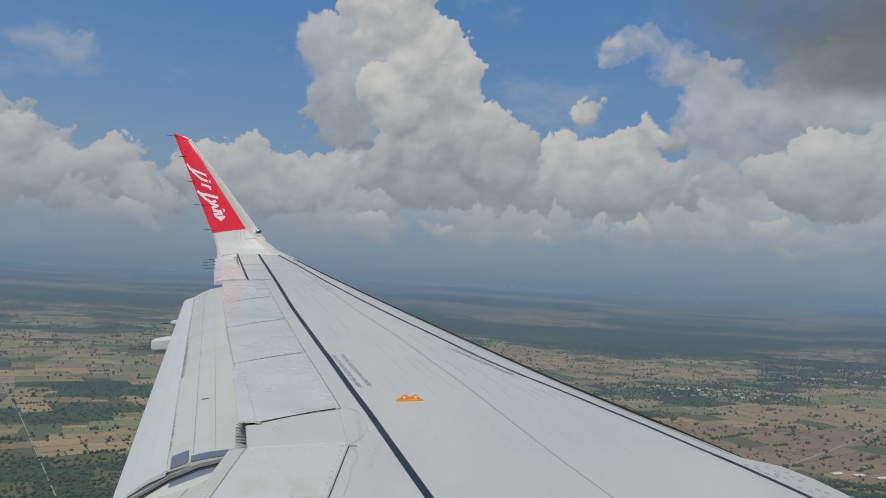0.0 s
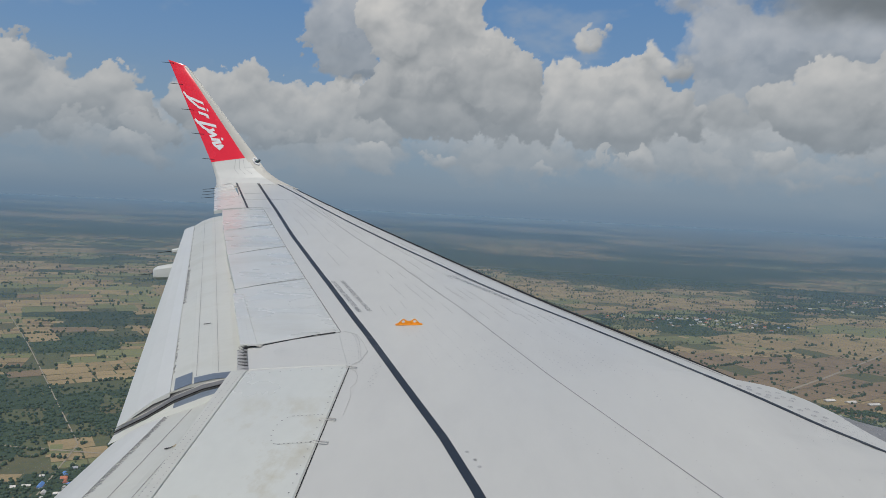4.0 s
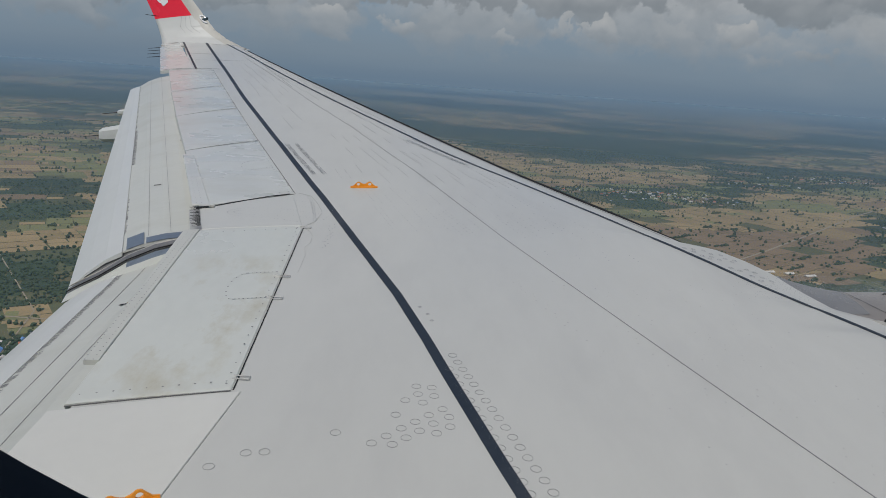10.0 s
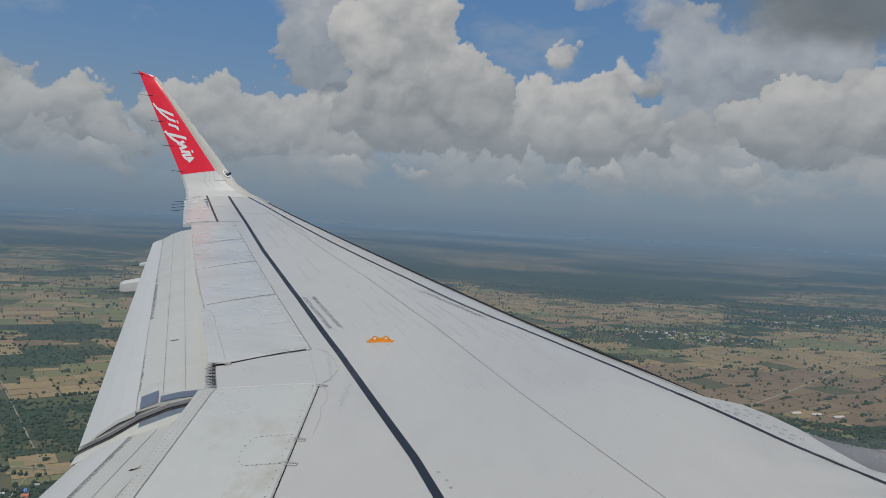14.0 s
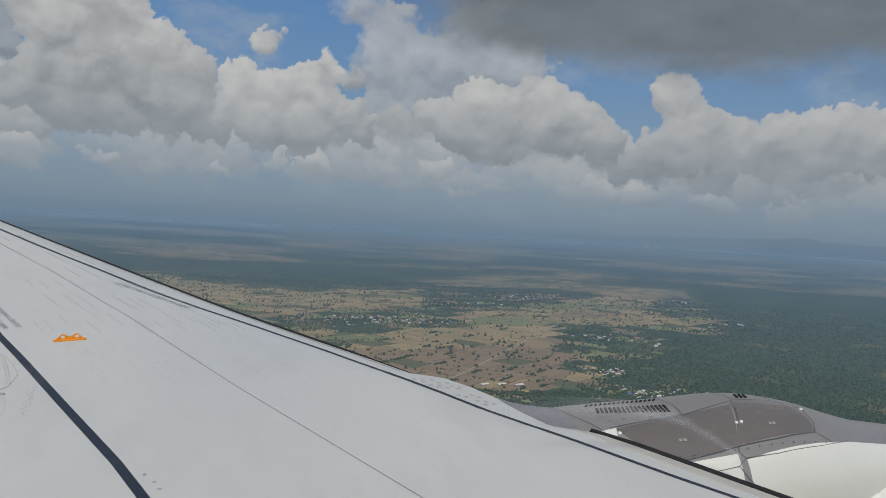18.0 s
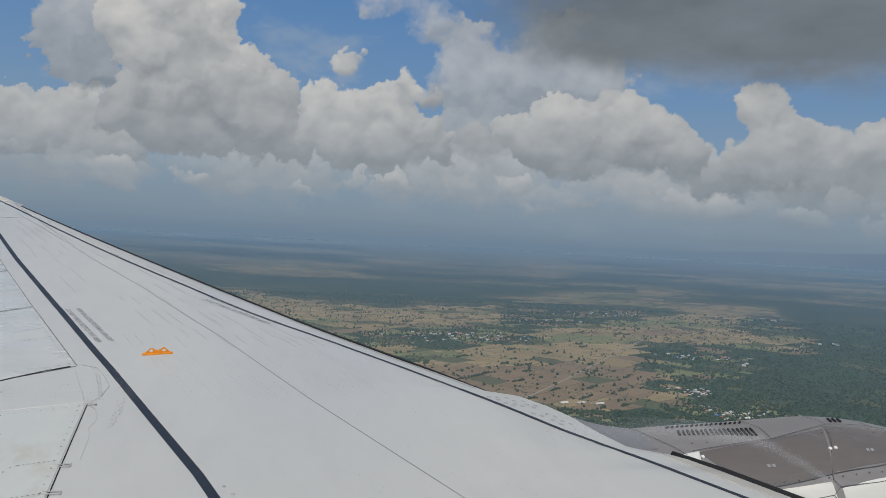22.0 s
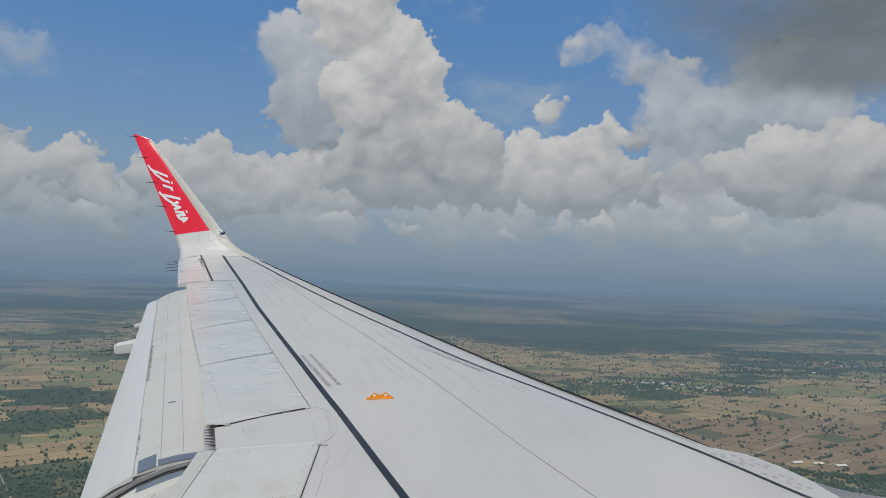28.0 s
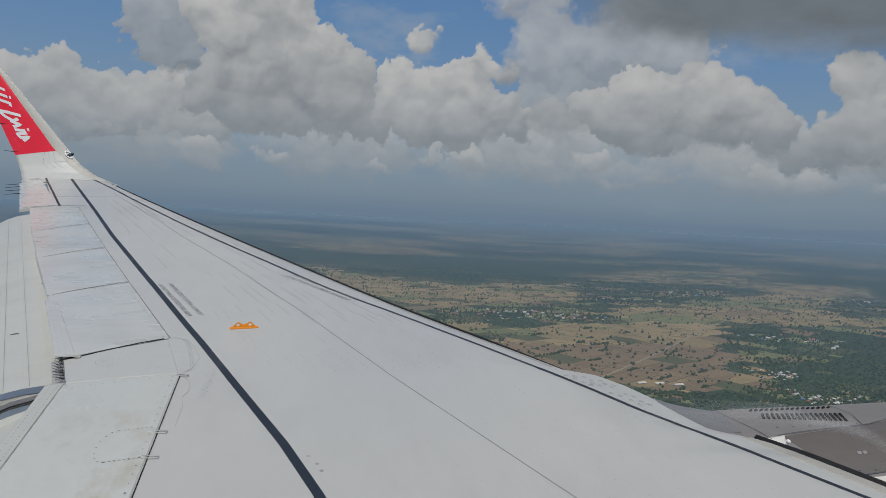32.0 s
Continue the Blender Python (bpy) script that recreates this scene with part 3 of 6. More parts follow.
ENDS_IN = [(-7.43, 0.075), (-7.32, 0.155), (-7.2, 0.225), (-7.08, 0.275), (-6.93, 0.335), (-6.76, 0.40), (-6.6, 0.49), (-6.44, 0.545)]
ENDS_OUT = [(-7.462, 0.125), (-7.33, 0.25), (-7.2, 0.35), (-7.09, 0.405), (-6.95, 0.465), (-6.8, 0.505), (-6.64, 0.53), (-6.5, 0.535)]
rows = [((x, 6.485, ramp(x, ENDS_OUT) - 0.008), (x, y, z + 0.004), (x, y - 0.03, z - 0.014), (x, 6.345, ramp(x, ENDS_IN) - 0.004)) for x, y, z in path]
sheet = lambda rs, a, b: ([p for r in rs for p in r[a:b]], [((b - a) * i + k, (b - a) * i + k + 1, (b - a) * (i + 1) + k + 1, (b - a) * (i + 1) + k) for i in range(len(rs) - 1) for k in range(b - a - 1)])
part("seal_web", mesh("seal_web", *sheet(rows, 0, 3), smooth=True), SEAL, seal, "dark rubber web closing the flap gap")
halves = [tuple(Vector(q) for q in (r[2], Vector(r[2]).lerp(Vector(r[3]), 0.45), r[3])) for r in rows]
for rs, a, b, mat in ((halves[:4], 0, 2, SHADE), (halves[:4], 1, 3, FLAP), (halves[3:], 0, 3, FLAP)):
    part("flap_end_plate", mesh("flap_end_plate", *sheet(rs, a, b)), mat, iflap)
for lo, hi, ya, yb in ((0.5, 2.85, 6.47, 6.57), (2.95, 3.80, 6.47, 6.68)):
    strip("seal_plate", [(lo, (ya + yb) / 2), (hi, (ya + yb) / 2)], yb - ya, SHADE, flap, 0.006, on_out, "blue-grey metal end plate")


def fairing(x, y, z, length, tall, wide):
    """Flap track fairing: a deep narrow boat with a square-cut, tapering tail."""
    verts, faces, n = [], [], 12
    ts = (0, 0.04, 0.25, 0.5, 0.75, 1.0)
    for t in ts:
        h, w = tall * lerp(0.5, 1, t ** 0.7), wide * lerp(0.55, 1, t ** 0.6)
        if t == 0:
            h, w = h * 0.8, w * 0.7
        cz = z + 0.13 * length * t
        for k in range(n):
            a = 2 * math.pi * k / n
            c, s = math.cos(a), math.sin(a)
            q = (abs(c) ** 4 + abs(s) ** 4) ** -0.25
            verts.append((x + length * t, y + w * c * q, cz + h * s * q))
    for i in range(len(ts) - 1):
        faces += [(i * n + k, i * n + (k + 1) % n, (i + 1) * n + (k + 1) % n, (i + 1) * n + k) for k in range(n)]
    return verts, faces + [tuple(range(n))[::-1], tuple((len(ts) - 1) * n + k for k in range(n))]


for x, y, z, l, tall, wide in ((-9.35, 11.42, 0.60, 1.2, 0.165, 0.10), (-9.43, 12.22, 0.835, 0.9, 0.06, 0.07), (-7.75, 7.9, -0.25, 1.5, 0.12, 0.11)):
    fa = part("flap_track_fairing", mesh("flap_track_fairing", *fairing(x, y, z, l, tall, wide)), FLAPTE, plane, "white boat-shaped flap track fairing")
    part("static_wick", mesh("static_wick", *tube([(x + 0.01, y, z), (x - 0.22, y, z - 0.03)], [0.006, 0.003], 5)), BLACK, fa)

# aileron
f = quad_fn((-10.02, 16.70), (-10.41, 16.72), (-9.225, 13.34), (-8.74, 13.40), lift=0.006)
ail = part("aileron", mesh("aileron", *slab(f, 5, 14, 0.05, 0.01)), SPOIL, plane, "white aileron with faint red reflection")
strip("hinge_gap", [(-10.03, 16.95), (-8.70, 13.40)], 0.032, STRIPE, ail)
strip("joint", [(-9.20, 13.38), (-8.35, 13.46)], 0.014, SEAM, ail, 0.008)
strip("joint", [(-9.42, 15.2), (-8.86, 15.3)], 0.007, SEAML, wing)
strip("joint", [(-9.05, 14.4), (-8.2, 14.6)], 0.007, SEAML, wing)
strip("joint", [(-9.95, 17.0), (-10.4, 16.74)], 0.016, SEAM, ail, 0.008)
for y in (15.1, 15.6, 16.1, 16.55):
    x = lerp(-9.225, -10.41, (y - 13.34) / 3.38)
    part("static_wick", mesh("static_wick", *tube([(x + 0.02, y, z_top(x, y) + 0.01), (x - 0.24, y + 0.02, z_top(x, y) - 0.02)], [0.006, 0.003], 5)), BLACK, ail)

# ---- winglet ----
WL = [((-8.62, 16.58, 1.782), (-10.38, 16.70, 1.775)), ((-8.85, 16.85, 1.83), (-10.43, 16.90, 1.82)), ((-9.17, 17.02, 1.955), (-10.49, 17.05, 1.94)),
      ((-9.46, 17.14, 2.134), (-10.57, 17.17, 2.07)), ((-9.735, 17.28, 2.440), (-10.69, 17.30, 2.303)),
      ((-10.43, 17.50, 3.24), (-11.17, 17.52, 3.22)), ((-11.116, 17.72, 4.03), (-11.65, 17.73, 4.145)), ((-11.30, 17.78, 4.24), (-11.76, 17.78, 4.36)), ((-11.42, 17.80, 4.35), (-11.83, 17.80, 4.475))]


def wl_point(u, s, lift=0.0, side=-1):
    """u from the trailing edge (0) to the leading edge (1), s along the stations."""
    k = min(int(s), len(WL) - 2)
    w = s - k
    le, te = (Vector(WL[k][i]).lerp(Vector(WL[k + 1][i]), w) for i in (0, 1))
    up = (Vector(WL[k + 1][0]) + Vector(WL[k + 1][1]) - Vector(WL[k][0]) - Vector(WL[k][1])).normalized()
    chord = le - te
    nrm = chord.cross(up).normalized()
    if nrm.y > 0 or (abs(nrm.y) < 0.3 and nrm.z < 0):
        nrm = -nrm
    t = chord.length * 0.045 * (math.sqrt(max(1 - u, 0)) * (u + 0.1) * 1.9) * min(1, 0.35 + s / 4)
    return te + chord * u - nrm * side * (t + lift)


def wl_sheet(u0, u1, s0, s1, lift, nu=12, ns=24, ends=None):
    """A sheet over part of the winglet's inner side, wrapped down at its rim."""
    verts, faces = [], []
    for i in range(ns + 1):
        s = lerp(s0, s1, i / ns)
        ua, ub = (u0, u1) if ends is None else ends(i / ns)
        for j in range(nu + 1):
            rim = i in (0, ns) or j in (0, nu)
            verts.append(wl_point(lerp(ua, ub, j / nu), s, lift * (0.2 if rim else 1)))
    for i in range(ns):
        for j in range(nu):
            a = i * (nu + 1) + j
            faces.append((a, a + nu + 1, a + nu + 2, a + 1))
    return verts, faces


def winglet_mesh():
    verts, faces = [], []
    nu, top = 14, len(WL) - 1
    ns = top * 5
    ring = 2 * (nu + 1)
    for i in range(ns + 1):
        s = top * i / ns
        verts += [wl_point(j / nu, s) for j in range(nu + 1)] + [wl_point(j / nu, s, 0, 1) for j in range(nu, -1, -1)]
    for i in range(ns):
        faces += [(i * ring + k, i * ring + (k + 1) % ring, (i + 1) * ring + (k + 1) % ring, (i + 1) * ring + k) for k in range(ring)]
    faces += [tuple(range(ring)), tuple(ns * ring + k for k in range(ring))[::-1]]
    return mesh("winglet", verts, faces, smooth=True)


winglet = part("winglet", winglet_mesh(), WING, plane, "upswept winglet, white at its foot")
part("red_panel", mesh("red_panel", *wl_sheet(0, 0.77, 3.9, 8, 0.004, ends=lambda t: (0.0, 0.76 if t < 0.9 else lerp(0.76, 0.98, (t - 0.9) * 10))), smooth=True), RED, winglet, "glossy red inner face")
part("leading_edge_strip", mesh("leading_edge_strip", *wl_sheet(0.765, 0.995, 3.6, 7.6, 0.003, nu=5), smooth=True), LEGREY, winglet, "bare warm grey leading edge")
part("root_fillet", mesh("root_fillet", *wl_sheet(0.80, 0.995, 0.3, 3.6, 0.003, nu=5), smooth=True), LEGREY, winglet)
for u0, u1, s in ((0.62, 0.95, 3.2), (0.77, 0.99, 4.9), (0.77, 0.99, 4.35)):
    strip("joint", [(u0, s), (u1, s)], 0.012, SEAML, winglet, 0.005, lambda u, s, l: wl_point(u, s, l))
for k in range(3):
    strip("joint", [(0.55 + 0.08 * k, 3.9), (0.42 + 0.1 * k, 3.2), (0.42 + 0.12 * k, 2.5)], 0.005, SEAML, winglet, 0.004, lambda u, s, l: wl_point(u, s, l))
# white script-like mark drawn as plain strokes
on_wl = lambda u, s, l: wl_point(u, s, l)
MARK = [([(0.16, 5.62), (0.40, 5.55), (0.72, 5.44)], 0.075), ([(0.13, 5.74), (0.28, 5.50), (0.46, 5.34)], 0.075), ([(0.42, 5.34), (0.66, 5.26)], 0.07), ([(0.71, 5.26), (0.75, 5.24)], 0.08), ([(0.36, 5.18), (0.62, 5.10), (0.58, 5.02)], 0.07),
        ([(0.16, 4.92), (0.40, 4.87), (0.70, 4.78)], 0.075), ([(0.12, 5.00), (0.27, 4.78), (0.44, 4.64)], 0.075), ([(0.58, 4.70), (0.36, 4.64), (0.56, 4.56), (0.34, 4.51)], 0.065), ([(0.34, 4.44), (0.58, 4.40)], 0.065), ([(0.64, 4.43), (0.68, 4.41)], 0.075), ([(0.58, 4.34), (0.34, 4.34), (0.38, 4.24), (0.58, 4.25), (0.40, 4.16)], 0.065)]
part("white_mark", mesh("white_mark", *join(*[ribbon([(0.05 + (u - 0.12) * 0.86, 4.24 + (v - 4.16) * 0.865) for u, v in p], w * 0.94, 0.009, on_wl, 0.03) for p, w in MARK])), WHITE, winglet, "white script-like mark on the red face")
lens = bmesh.new()
bmesh.ops.create_uvsphere(lens, u_segments=16, v_segments=10, radius=1, matrix=Matrix.Translation(wl_point(0.955, 3.62)) @ Euler((0.9, -0.5, 0.3)).to_matrix().to_4x4() @ Matrix.Diagonal((0.075, 0.03, 0.045, 1)))
lamp_part = part("navigation_lamp", lens, material("lamp_glass", (0.10, 0.13, 0.15), 0.08, 0.3, vary=0.1), winglet, "dark glass lamp in a bright frame")
part("lamp_frame", mesh("lamp_frame", *tube([wl_point(0.94 + 0.052 * math.cos(a), 3.62 + 0.22 * math.sin(a), 0.012) for a in [2 * math.pi * i / 16 for i in range(14)]], 0.014, 8), smooth=True), WHITE, lamp_part)
for s in (4.04, 4.62, 5.18, 5.78, 7.4):
    p = wl_point(0.02, s)
    part("static_wick", mesh("static_wick", *tube([p + Vector((0.08, -0.01, 0)), p + Vector((-0.20, 0.02, 0.02))], [0.008, 0.004], 5)), BLACK, winglet)


# ---- escape rope brackets, lettering, rivets and fasteners on the skin ----
def bracket(x, y, turn, size):
    """Orange bent plate: a foot along the skin and an upright edge with two round lugs."""
    ca, sa = math.cos(radians(turn)), math.sin(radians(turn))

    def place(u, v, z):
        px, py = x + (u * ca - v * sa) * size, y + (u * sa + v * ca) * size
        return on_skin(px, py, 0.004) + Vector((0, 0, z * size))
    n, verts, faces = 48, [], []
    for i in range(n + 1):
        u = i / n - 0.5
        d = abs(abs(u) - 0.21)
        top = ramp(abs(u), ((0.0, 0.12), (0.09, 0.145), (0.17, 0.20), (0.24, 0.20), (0.40, 0.05), (0.5, 0.03)))
        r = max(0.0, 1 - (d / 0.062) ** 2) ** 0.5 * 0.050
        for v in (-0.018, 0.018):
            verts += [place(u, v, z) for z in (0.0, 0.11 - r if r else top * 0.5, 0.11 + r if r else top * 0.5 + 0.001, top)]
    for i in range(n):
        a, b = i * 8, i * 8 + 8
        faces += [(a, b, b + 1, a + 1), (a + 2, b + 2, b + 3, a + 3), (a + 5, b + 5, b + 4, a + 4), (a + 7, b + 7, b + 6, a + 6), (a + 3, b + 3, b + 7, a + 7), (a + 1, b + 1, b + 5, a + 5), (a + 6, b + 6, b + 2, a + 2)]
    foot = slab(lambda u, v: place(u - 0.5, (v - 0.5) * 0.11 - 0.03, 0.022), 8, 2, 0.004, 0.04)
    bolts = discs([(place(u, -0.08, 0).x, place(u, -0.08, 0).y) for u in (-0.42, 0.0, 0.42)], 0.005, lift=0.014)
    return mesh("escape_rope_bracket", *join((verts, faces), foot, bolts))


part("escape_rope_bracket", bracket(-5.568, 7.284, 12, 0.207), ORANGE, plane, "orange escape rope bracket with two rings")
part("escape_rope_bracket", bracket(-5.93, 3.60, 26, 0.20), ORANGE, plane, "orange escape rope bracket with two rings")
DG = bpy.context.evaluated_depsgraph_get


def lettering(text, x, y, turn, length, parent, tall=0.84):
    """Flat stencilled letters laid on the skin, text middle at (x, y), their uprights along the chord."""
    curve = bpy.data.curves.new("lettering", "FONT")
    curve.body, curve.align_x, curve.align_y = text, "CENTER", "CENTER"
    ob = new("lettering_source", curve)
    me = bpy.data.meshes.new_from_object(ob.evaluated_get(DG()))
    bpy.data.objects.remove(ob)
    co = [v.co.copy() for v in me.vertices]
    wide = max(c.x for c in co) - min(c.x for c in co)
    k, a = length / wide, radians(turn)
    for v, c in zip(me.vertices, co):
        u, w = c.x * k, c.y * k * tall
        v.co = on_skin(x + u * math.cos(a) - w * math.copysign(1.0, math.sin(a)), y + u * math.sin(a), 0.0035)
    return part("lettering", me, LETTER, parent, "dark stencilled lettering")


WORDS = "DO NOT WALK OUTSIDE THIS AREA"
ang = math.degrees(math.atan2(7.595 - 8.647, -6.012 + 6.433))
lettering(WORDS, -6.206, 8.115, ang, 1.12, wing)
lettering(WORDS, -6.126, 8.158, ang + 180, 1.12, wing)
ang = math.degrees(math.atan2(8.229 - 9.115, -4.771 + 5.329))
lettering(WORDS, -5.042, 8.655, ang, 1.07, wing, 1.45)
lettering(WORDS, -4.958, 8.735, ang + 180, 1.07, wing, 1.45)
rng = random.Random(4)
REAR_X = tuple((y, x) for x, y in reversed(REAR_LINE))


def spar_place(y, k):
    """k from the swept nose line (0) to the rear walkway line (1)."""
    return lerp(x_le(y), ramp(y, REAR_X), k), y


BAYS = ((5.90, 6.14, (0.302, 0.362, 0.378, 0.448, 0.520, 0.795)), (6.28, 6.90, (0.27, 0.343, 0.358, 0.402, 0.432, 0.462, 0.492, 0.508, 0.560, 0.605, 0.645, 0.657, 0.682, 0.705, 0.752, 0.802, 0.850, 0.866)),
        (6.86, 7.36, (0.235, 0.300, 0.318, 0.372, 0.44, 0.51, 0.560, 0.62, 0.690, 0.735, 0.783, 0.815, 0.838, 0.861)), (7.42, 7.86, (0.215, 0.250, 0.300, 0.330, 0.42, 0.480, 0.545, 0.70, 0.830, 0.867)), (7.62, 8.10, (0.262, 0.335, 0.39, 0.592, 0.645, 0.76)),
        (8.05, 8.68, (0.25, 0.372, 0.410, 0.445, 0.458, 0.53, 0.592, 0.636, 0.71)), (8.84, 9.28, (0.33, 0.425, 0.50, 0.572, 0.64, 0.690)))
dots, small_dots, faint, dashes, thin = [], [], [], [], []
for y0, y1, stringers in BAYS:      # rivet rows of the bays between the ribs
    for k in stringers:
        a, b = y0 + rng.uniform(0.0, 0.14), y1 - rng.uniform(0.0, 0.08)
        n = int((b - a) / 0.050)
        for i in range(n):
            if rng.random() > 0.96:
                continue
            y = a + 0.050 * i
            kk = k - 0.012 * (i / n)
            if y0 < 7.3:
                (dots if rng.random() < 0.45 else small_dots).append(spar_place(y, kk))
            else:
                dashes.append(ribbon([spar_place(y, kk), spar_place(y + rng.uniform(0.016, 0.026), kk - 0.0004)], 0.0036, 0.0028, step=1.0))
for i in range(26):      # finer rows that close up to thin lines towards the tip
    y0 = 9.35 + 0.23 * i
    for k in (0.19, 0.27, 0.34, 0.42, 0.50, 0.58, 0.66, 0.75, 0.86):
        if rng.random() < 0.34:
            y1 = y0 + rng.uniform(0.25, 0.62)
            k += rng.uniform(-0.012, 0.012)
            thin.append(ribbon([spar_place(y0, k), spar_place(y1, k - 0.008)], 0.0046, 0.0028, step=0.3))
for i in range(5):      # faint specks near the root
    for k in (0.20, 0.27, 0.36, 0.45, 0.52, 0.60, 0.70):
        y0 = 3.9 + 0.36 * i + rng.uniform(-0.05, 0.05)
        faint += [spar_place(y0 + 0.05 * j, k + rng.uniform(-0.004, 0.004) + 0.012 * (j % 2)) for j in range(rng.randint(3, 8)) if rng.random() < 0.7]
for i in range(16):
    small_dots.append((-5.70 + 0.05 * rng.random(), 6.35 - 0.03 * i))
for i in range(26):      # double row ahead of the inboard spoiler
    t = i / 25
    small_dots += [(lerp(-5.985, -5.815, t ** 0.6), lerp(7.02, 6.42, t)), (lerp(-5.955, -5.80, t ** 0.6), lerp(7.0, 6.40, t))]
    if i < 12:
        dots.append((-5.66 - 0.012 * (i % 3), 6.30 - 0.035 * i))
part("rivets", mesh("rivets", *discs(dots, 0.0046, sides=6, jitter=0.15)), RIVETL, wing)["kind"] = "stuff"
part("rivets", mesh("rivets", *discs(small_dots, 0.0040, sides=5, jitter=0.2)), RIVETL, wing)["kind"] = "stuff"
part("rivets", mesh("rivets", *discs(faint, 0.0042, sides=5, jitter=0.8)), FAINT, wing)["kind"] = "stuff"
part("rivets", mesh("rivets", *join(*dashes)), FADED, wing)["kind"] = "stuff"
part("rivets", mesh("rivets", *join(*thin)), PALE, wing)["kind"] = "stuff"
ring = ring_mesh(0.0188, 0.0014)


def fasteners(points, me=ring):
    for x, y in points:
        ob = part("fastener", me, SEAML if me is ring else RIVETL, wing)
        nx, ny = (z_top(x + 0.01, y) - z_top(x - 0.01, y)) / 0.02, (z_top(x, y + 0.01) - z_top(x, y - 0.01)) / 0.02
        ob.matrix_basis = Matrix.Translation(on_skin(x, y, 0.002)) @ Vector((0, 0, 1)).rotation_difference(Vector((-nx, -ny, 1))).to_matrix().to_4x4()


fasteners([(-4.937 + 0.0204 * i, 4.638 - 0.060 * i) for i in range(22)])
fasteners([(-4.952 + 0.0189 * i, 4.518 - 0.061 * i) for i in range(18)])
fasteners([(-5.085, 4.363), (-5.024, 4.358), (-5.077, 4.304), (-5.014, 4.295), (-5.124, 4.255), (-5.057, 4.243), (-4.982, 4.203), (-5.033, 4.158), (-5.155, 4.151), (-4.958, 4.151), (-5.082, 4.110), (-5.016, 4.103), (-4.955, 4.088), (-5.131, 4.064), (-5.065, 4.053), (-5.004, 4.042), (-5.181, 4.012), (-5.111, 4.006), (-5.229, 3.966), (-5.157, 3.963)])
fasteners([(-5.64, 3.88), (-5.58, 3.89), (-5.74, 3.80), (-5.36, 4.02)])
fasteners_dark = ring_mesh(0.016, 0.005, 0.002, 14)
fasteners([(-3.408, 6.297), (-3.347, 6.302), (-3.274, 6.318), (-3.364, 6.243), (-3.246, 6.254), (-3.176, 6.273), (-3.333, 6.174), (-3.269, 6.181), (-3.175, 6.197), (-3.297, 6.133), (-3.233, 6.141), (-3.112, 6.200), (-3.151, 6.140), (-3.214, 5.997), (-3.107, 6.018), (-3.170, 5.965), (-3.067, 5.988), (-3.122, 5.897), (-3.055, 5.901), (-3.096, 5.831), (-3.018, 5.861)], fasteners_dark)
small = ring_mesh(0.010, 0.006, 0.002, 10)
fasteners([(-4.78 - 0.045 * (i % 4), 3.66 - 0.045 * (i // 4)) for i in range(10)], small)
fasteners([(-5.09, 5.13), (-5.05, 5.05), (-5.03, 4.98)], small)


# ---- engine nacelle and pylon fairing ----
EY, EZ = 5.75, -0.95


def cowl_radius(x):
    return ramp(x, ((-2.6, 0.72), (-1.9, 0.90), (-1.0, 1.03), (-0.2, 1.085), (0.8, 1.10), (1.6, 1.06), (2.1, 0.97), (2.3, 0.88)))


def on_cowl(x, a, lift=0.0):
    """a: degrees from the top, positive inboard."""
    r = cowl_radius(x) + lift
    return Vector((x, EY - r * math.sin(radians(a)), EZ + r * math.cos(radians(a))))


def cowl_sheet(x0, x1, a0, a1, lift, nx, na):
    verts, faces = [], []
    for i in range(nx + 1):
        for j in range(na + 1):
            rim = i in (0, nx) or j in (0, na)
            verts.append(on_cowl(lerp(x0, x1, i / nx), lerp(a0, a1, j / na), lift * (0.1 if rim else 1)))
    for i in range(nx):
        for j in range(na):
            k = i * (na + 1) + j
            faces.append((k, k + na + 1, k + na + 2, k + 1))
    return verts, faces


part("engine_cowl", mesh("engine_cowl", *cowl_sheet(-2.6, 2.3, 0, 360, 0, 26, 64), smooth=True), COWL, plane, "cream white engine cowling")
HUMP_TOP = ((-3.3, 0.30), (-2.9, 0.47), (-2.7, 0.553), (-2.3, 0.568), (-1.87, 0.578), (-1.38, 0.598), (-1.13, 0.587), (-0.87, 0.553), (-0.60, 0.495), (-0.31, 0.412), (0.0, 0.33), (0.415, 0.27), (0.9, 0.20), (1.3, 0.14))
HUMP_WIDE = ((-3.3, 0.62), (-2.4, 0.70), (-1.6, 0.70), (-0.8, 0.62), (0.0, 0.46), (0.9, 0.24), (1.3, 0.12))


def on_hump(x, v, lift=0.0):
    """v from -1 (outboard foot) to 1 (inboard foot)."""
    top, w = ramp(x, HUMP_TOP), ramp(x, HUMP_WIDE) * (1.0 if v > 0 else 0.45)
    a = v * math.pi / 2
    s, c = math.sin(a), math.cos(a)
    k = (abs(s) ** 2.6 + abs(c) ** 2.6) ** (-1 / 2.6)
    base = -0.12
    return Vector((x, EY - (w + lift) * s * k, base + (top - base + lift) * c * k))


def hump_sheet(x0, x1, v0, v1, lift, nx=24, nv=20):
    verts, faces = [], []
    for i in range(nx + 1):
        for j in range(nv + 1):
            rim = i in (0, nx) or j in (0, nv)
            verts.append(on_hump(lerp(x0, x1, i / nx), lerp(v0, v1, j / nv), lift * (0.0 if rim else 1)))
    for i in range(nx):
        for j in range(nv):
            k = i * (nv + 1) + j
            faces.append((k, k + nv + 1, k + nv + 2, k + 1))
    return verts, faces


pylon = part("pylon_fairing", mesh("pylon_fairing", *hump_sheet(-3.3, 1.3, -1, 1, 0, 40, 40), smooth=True), PYLON2, plane, "warm grey engine pylon fairing with louvres")


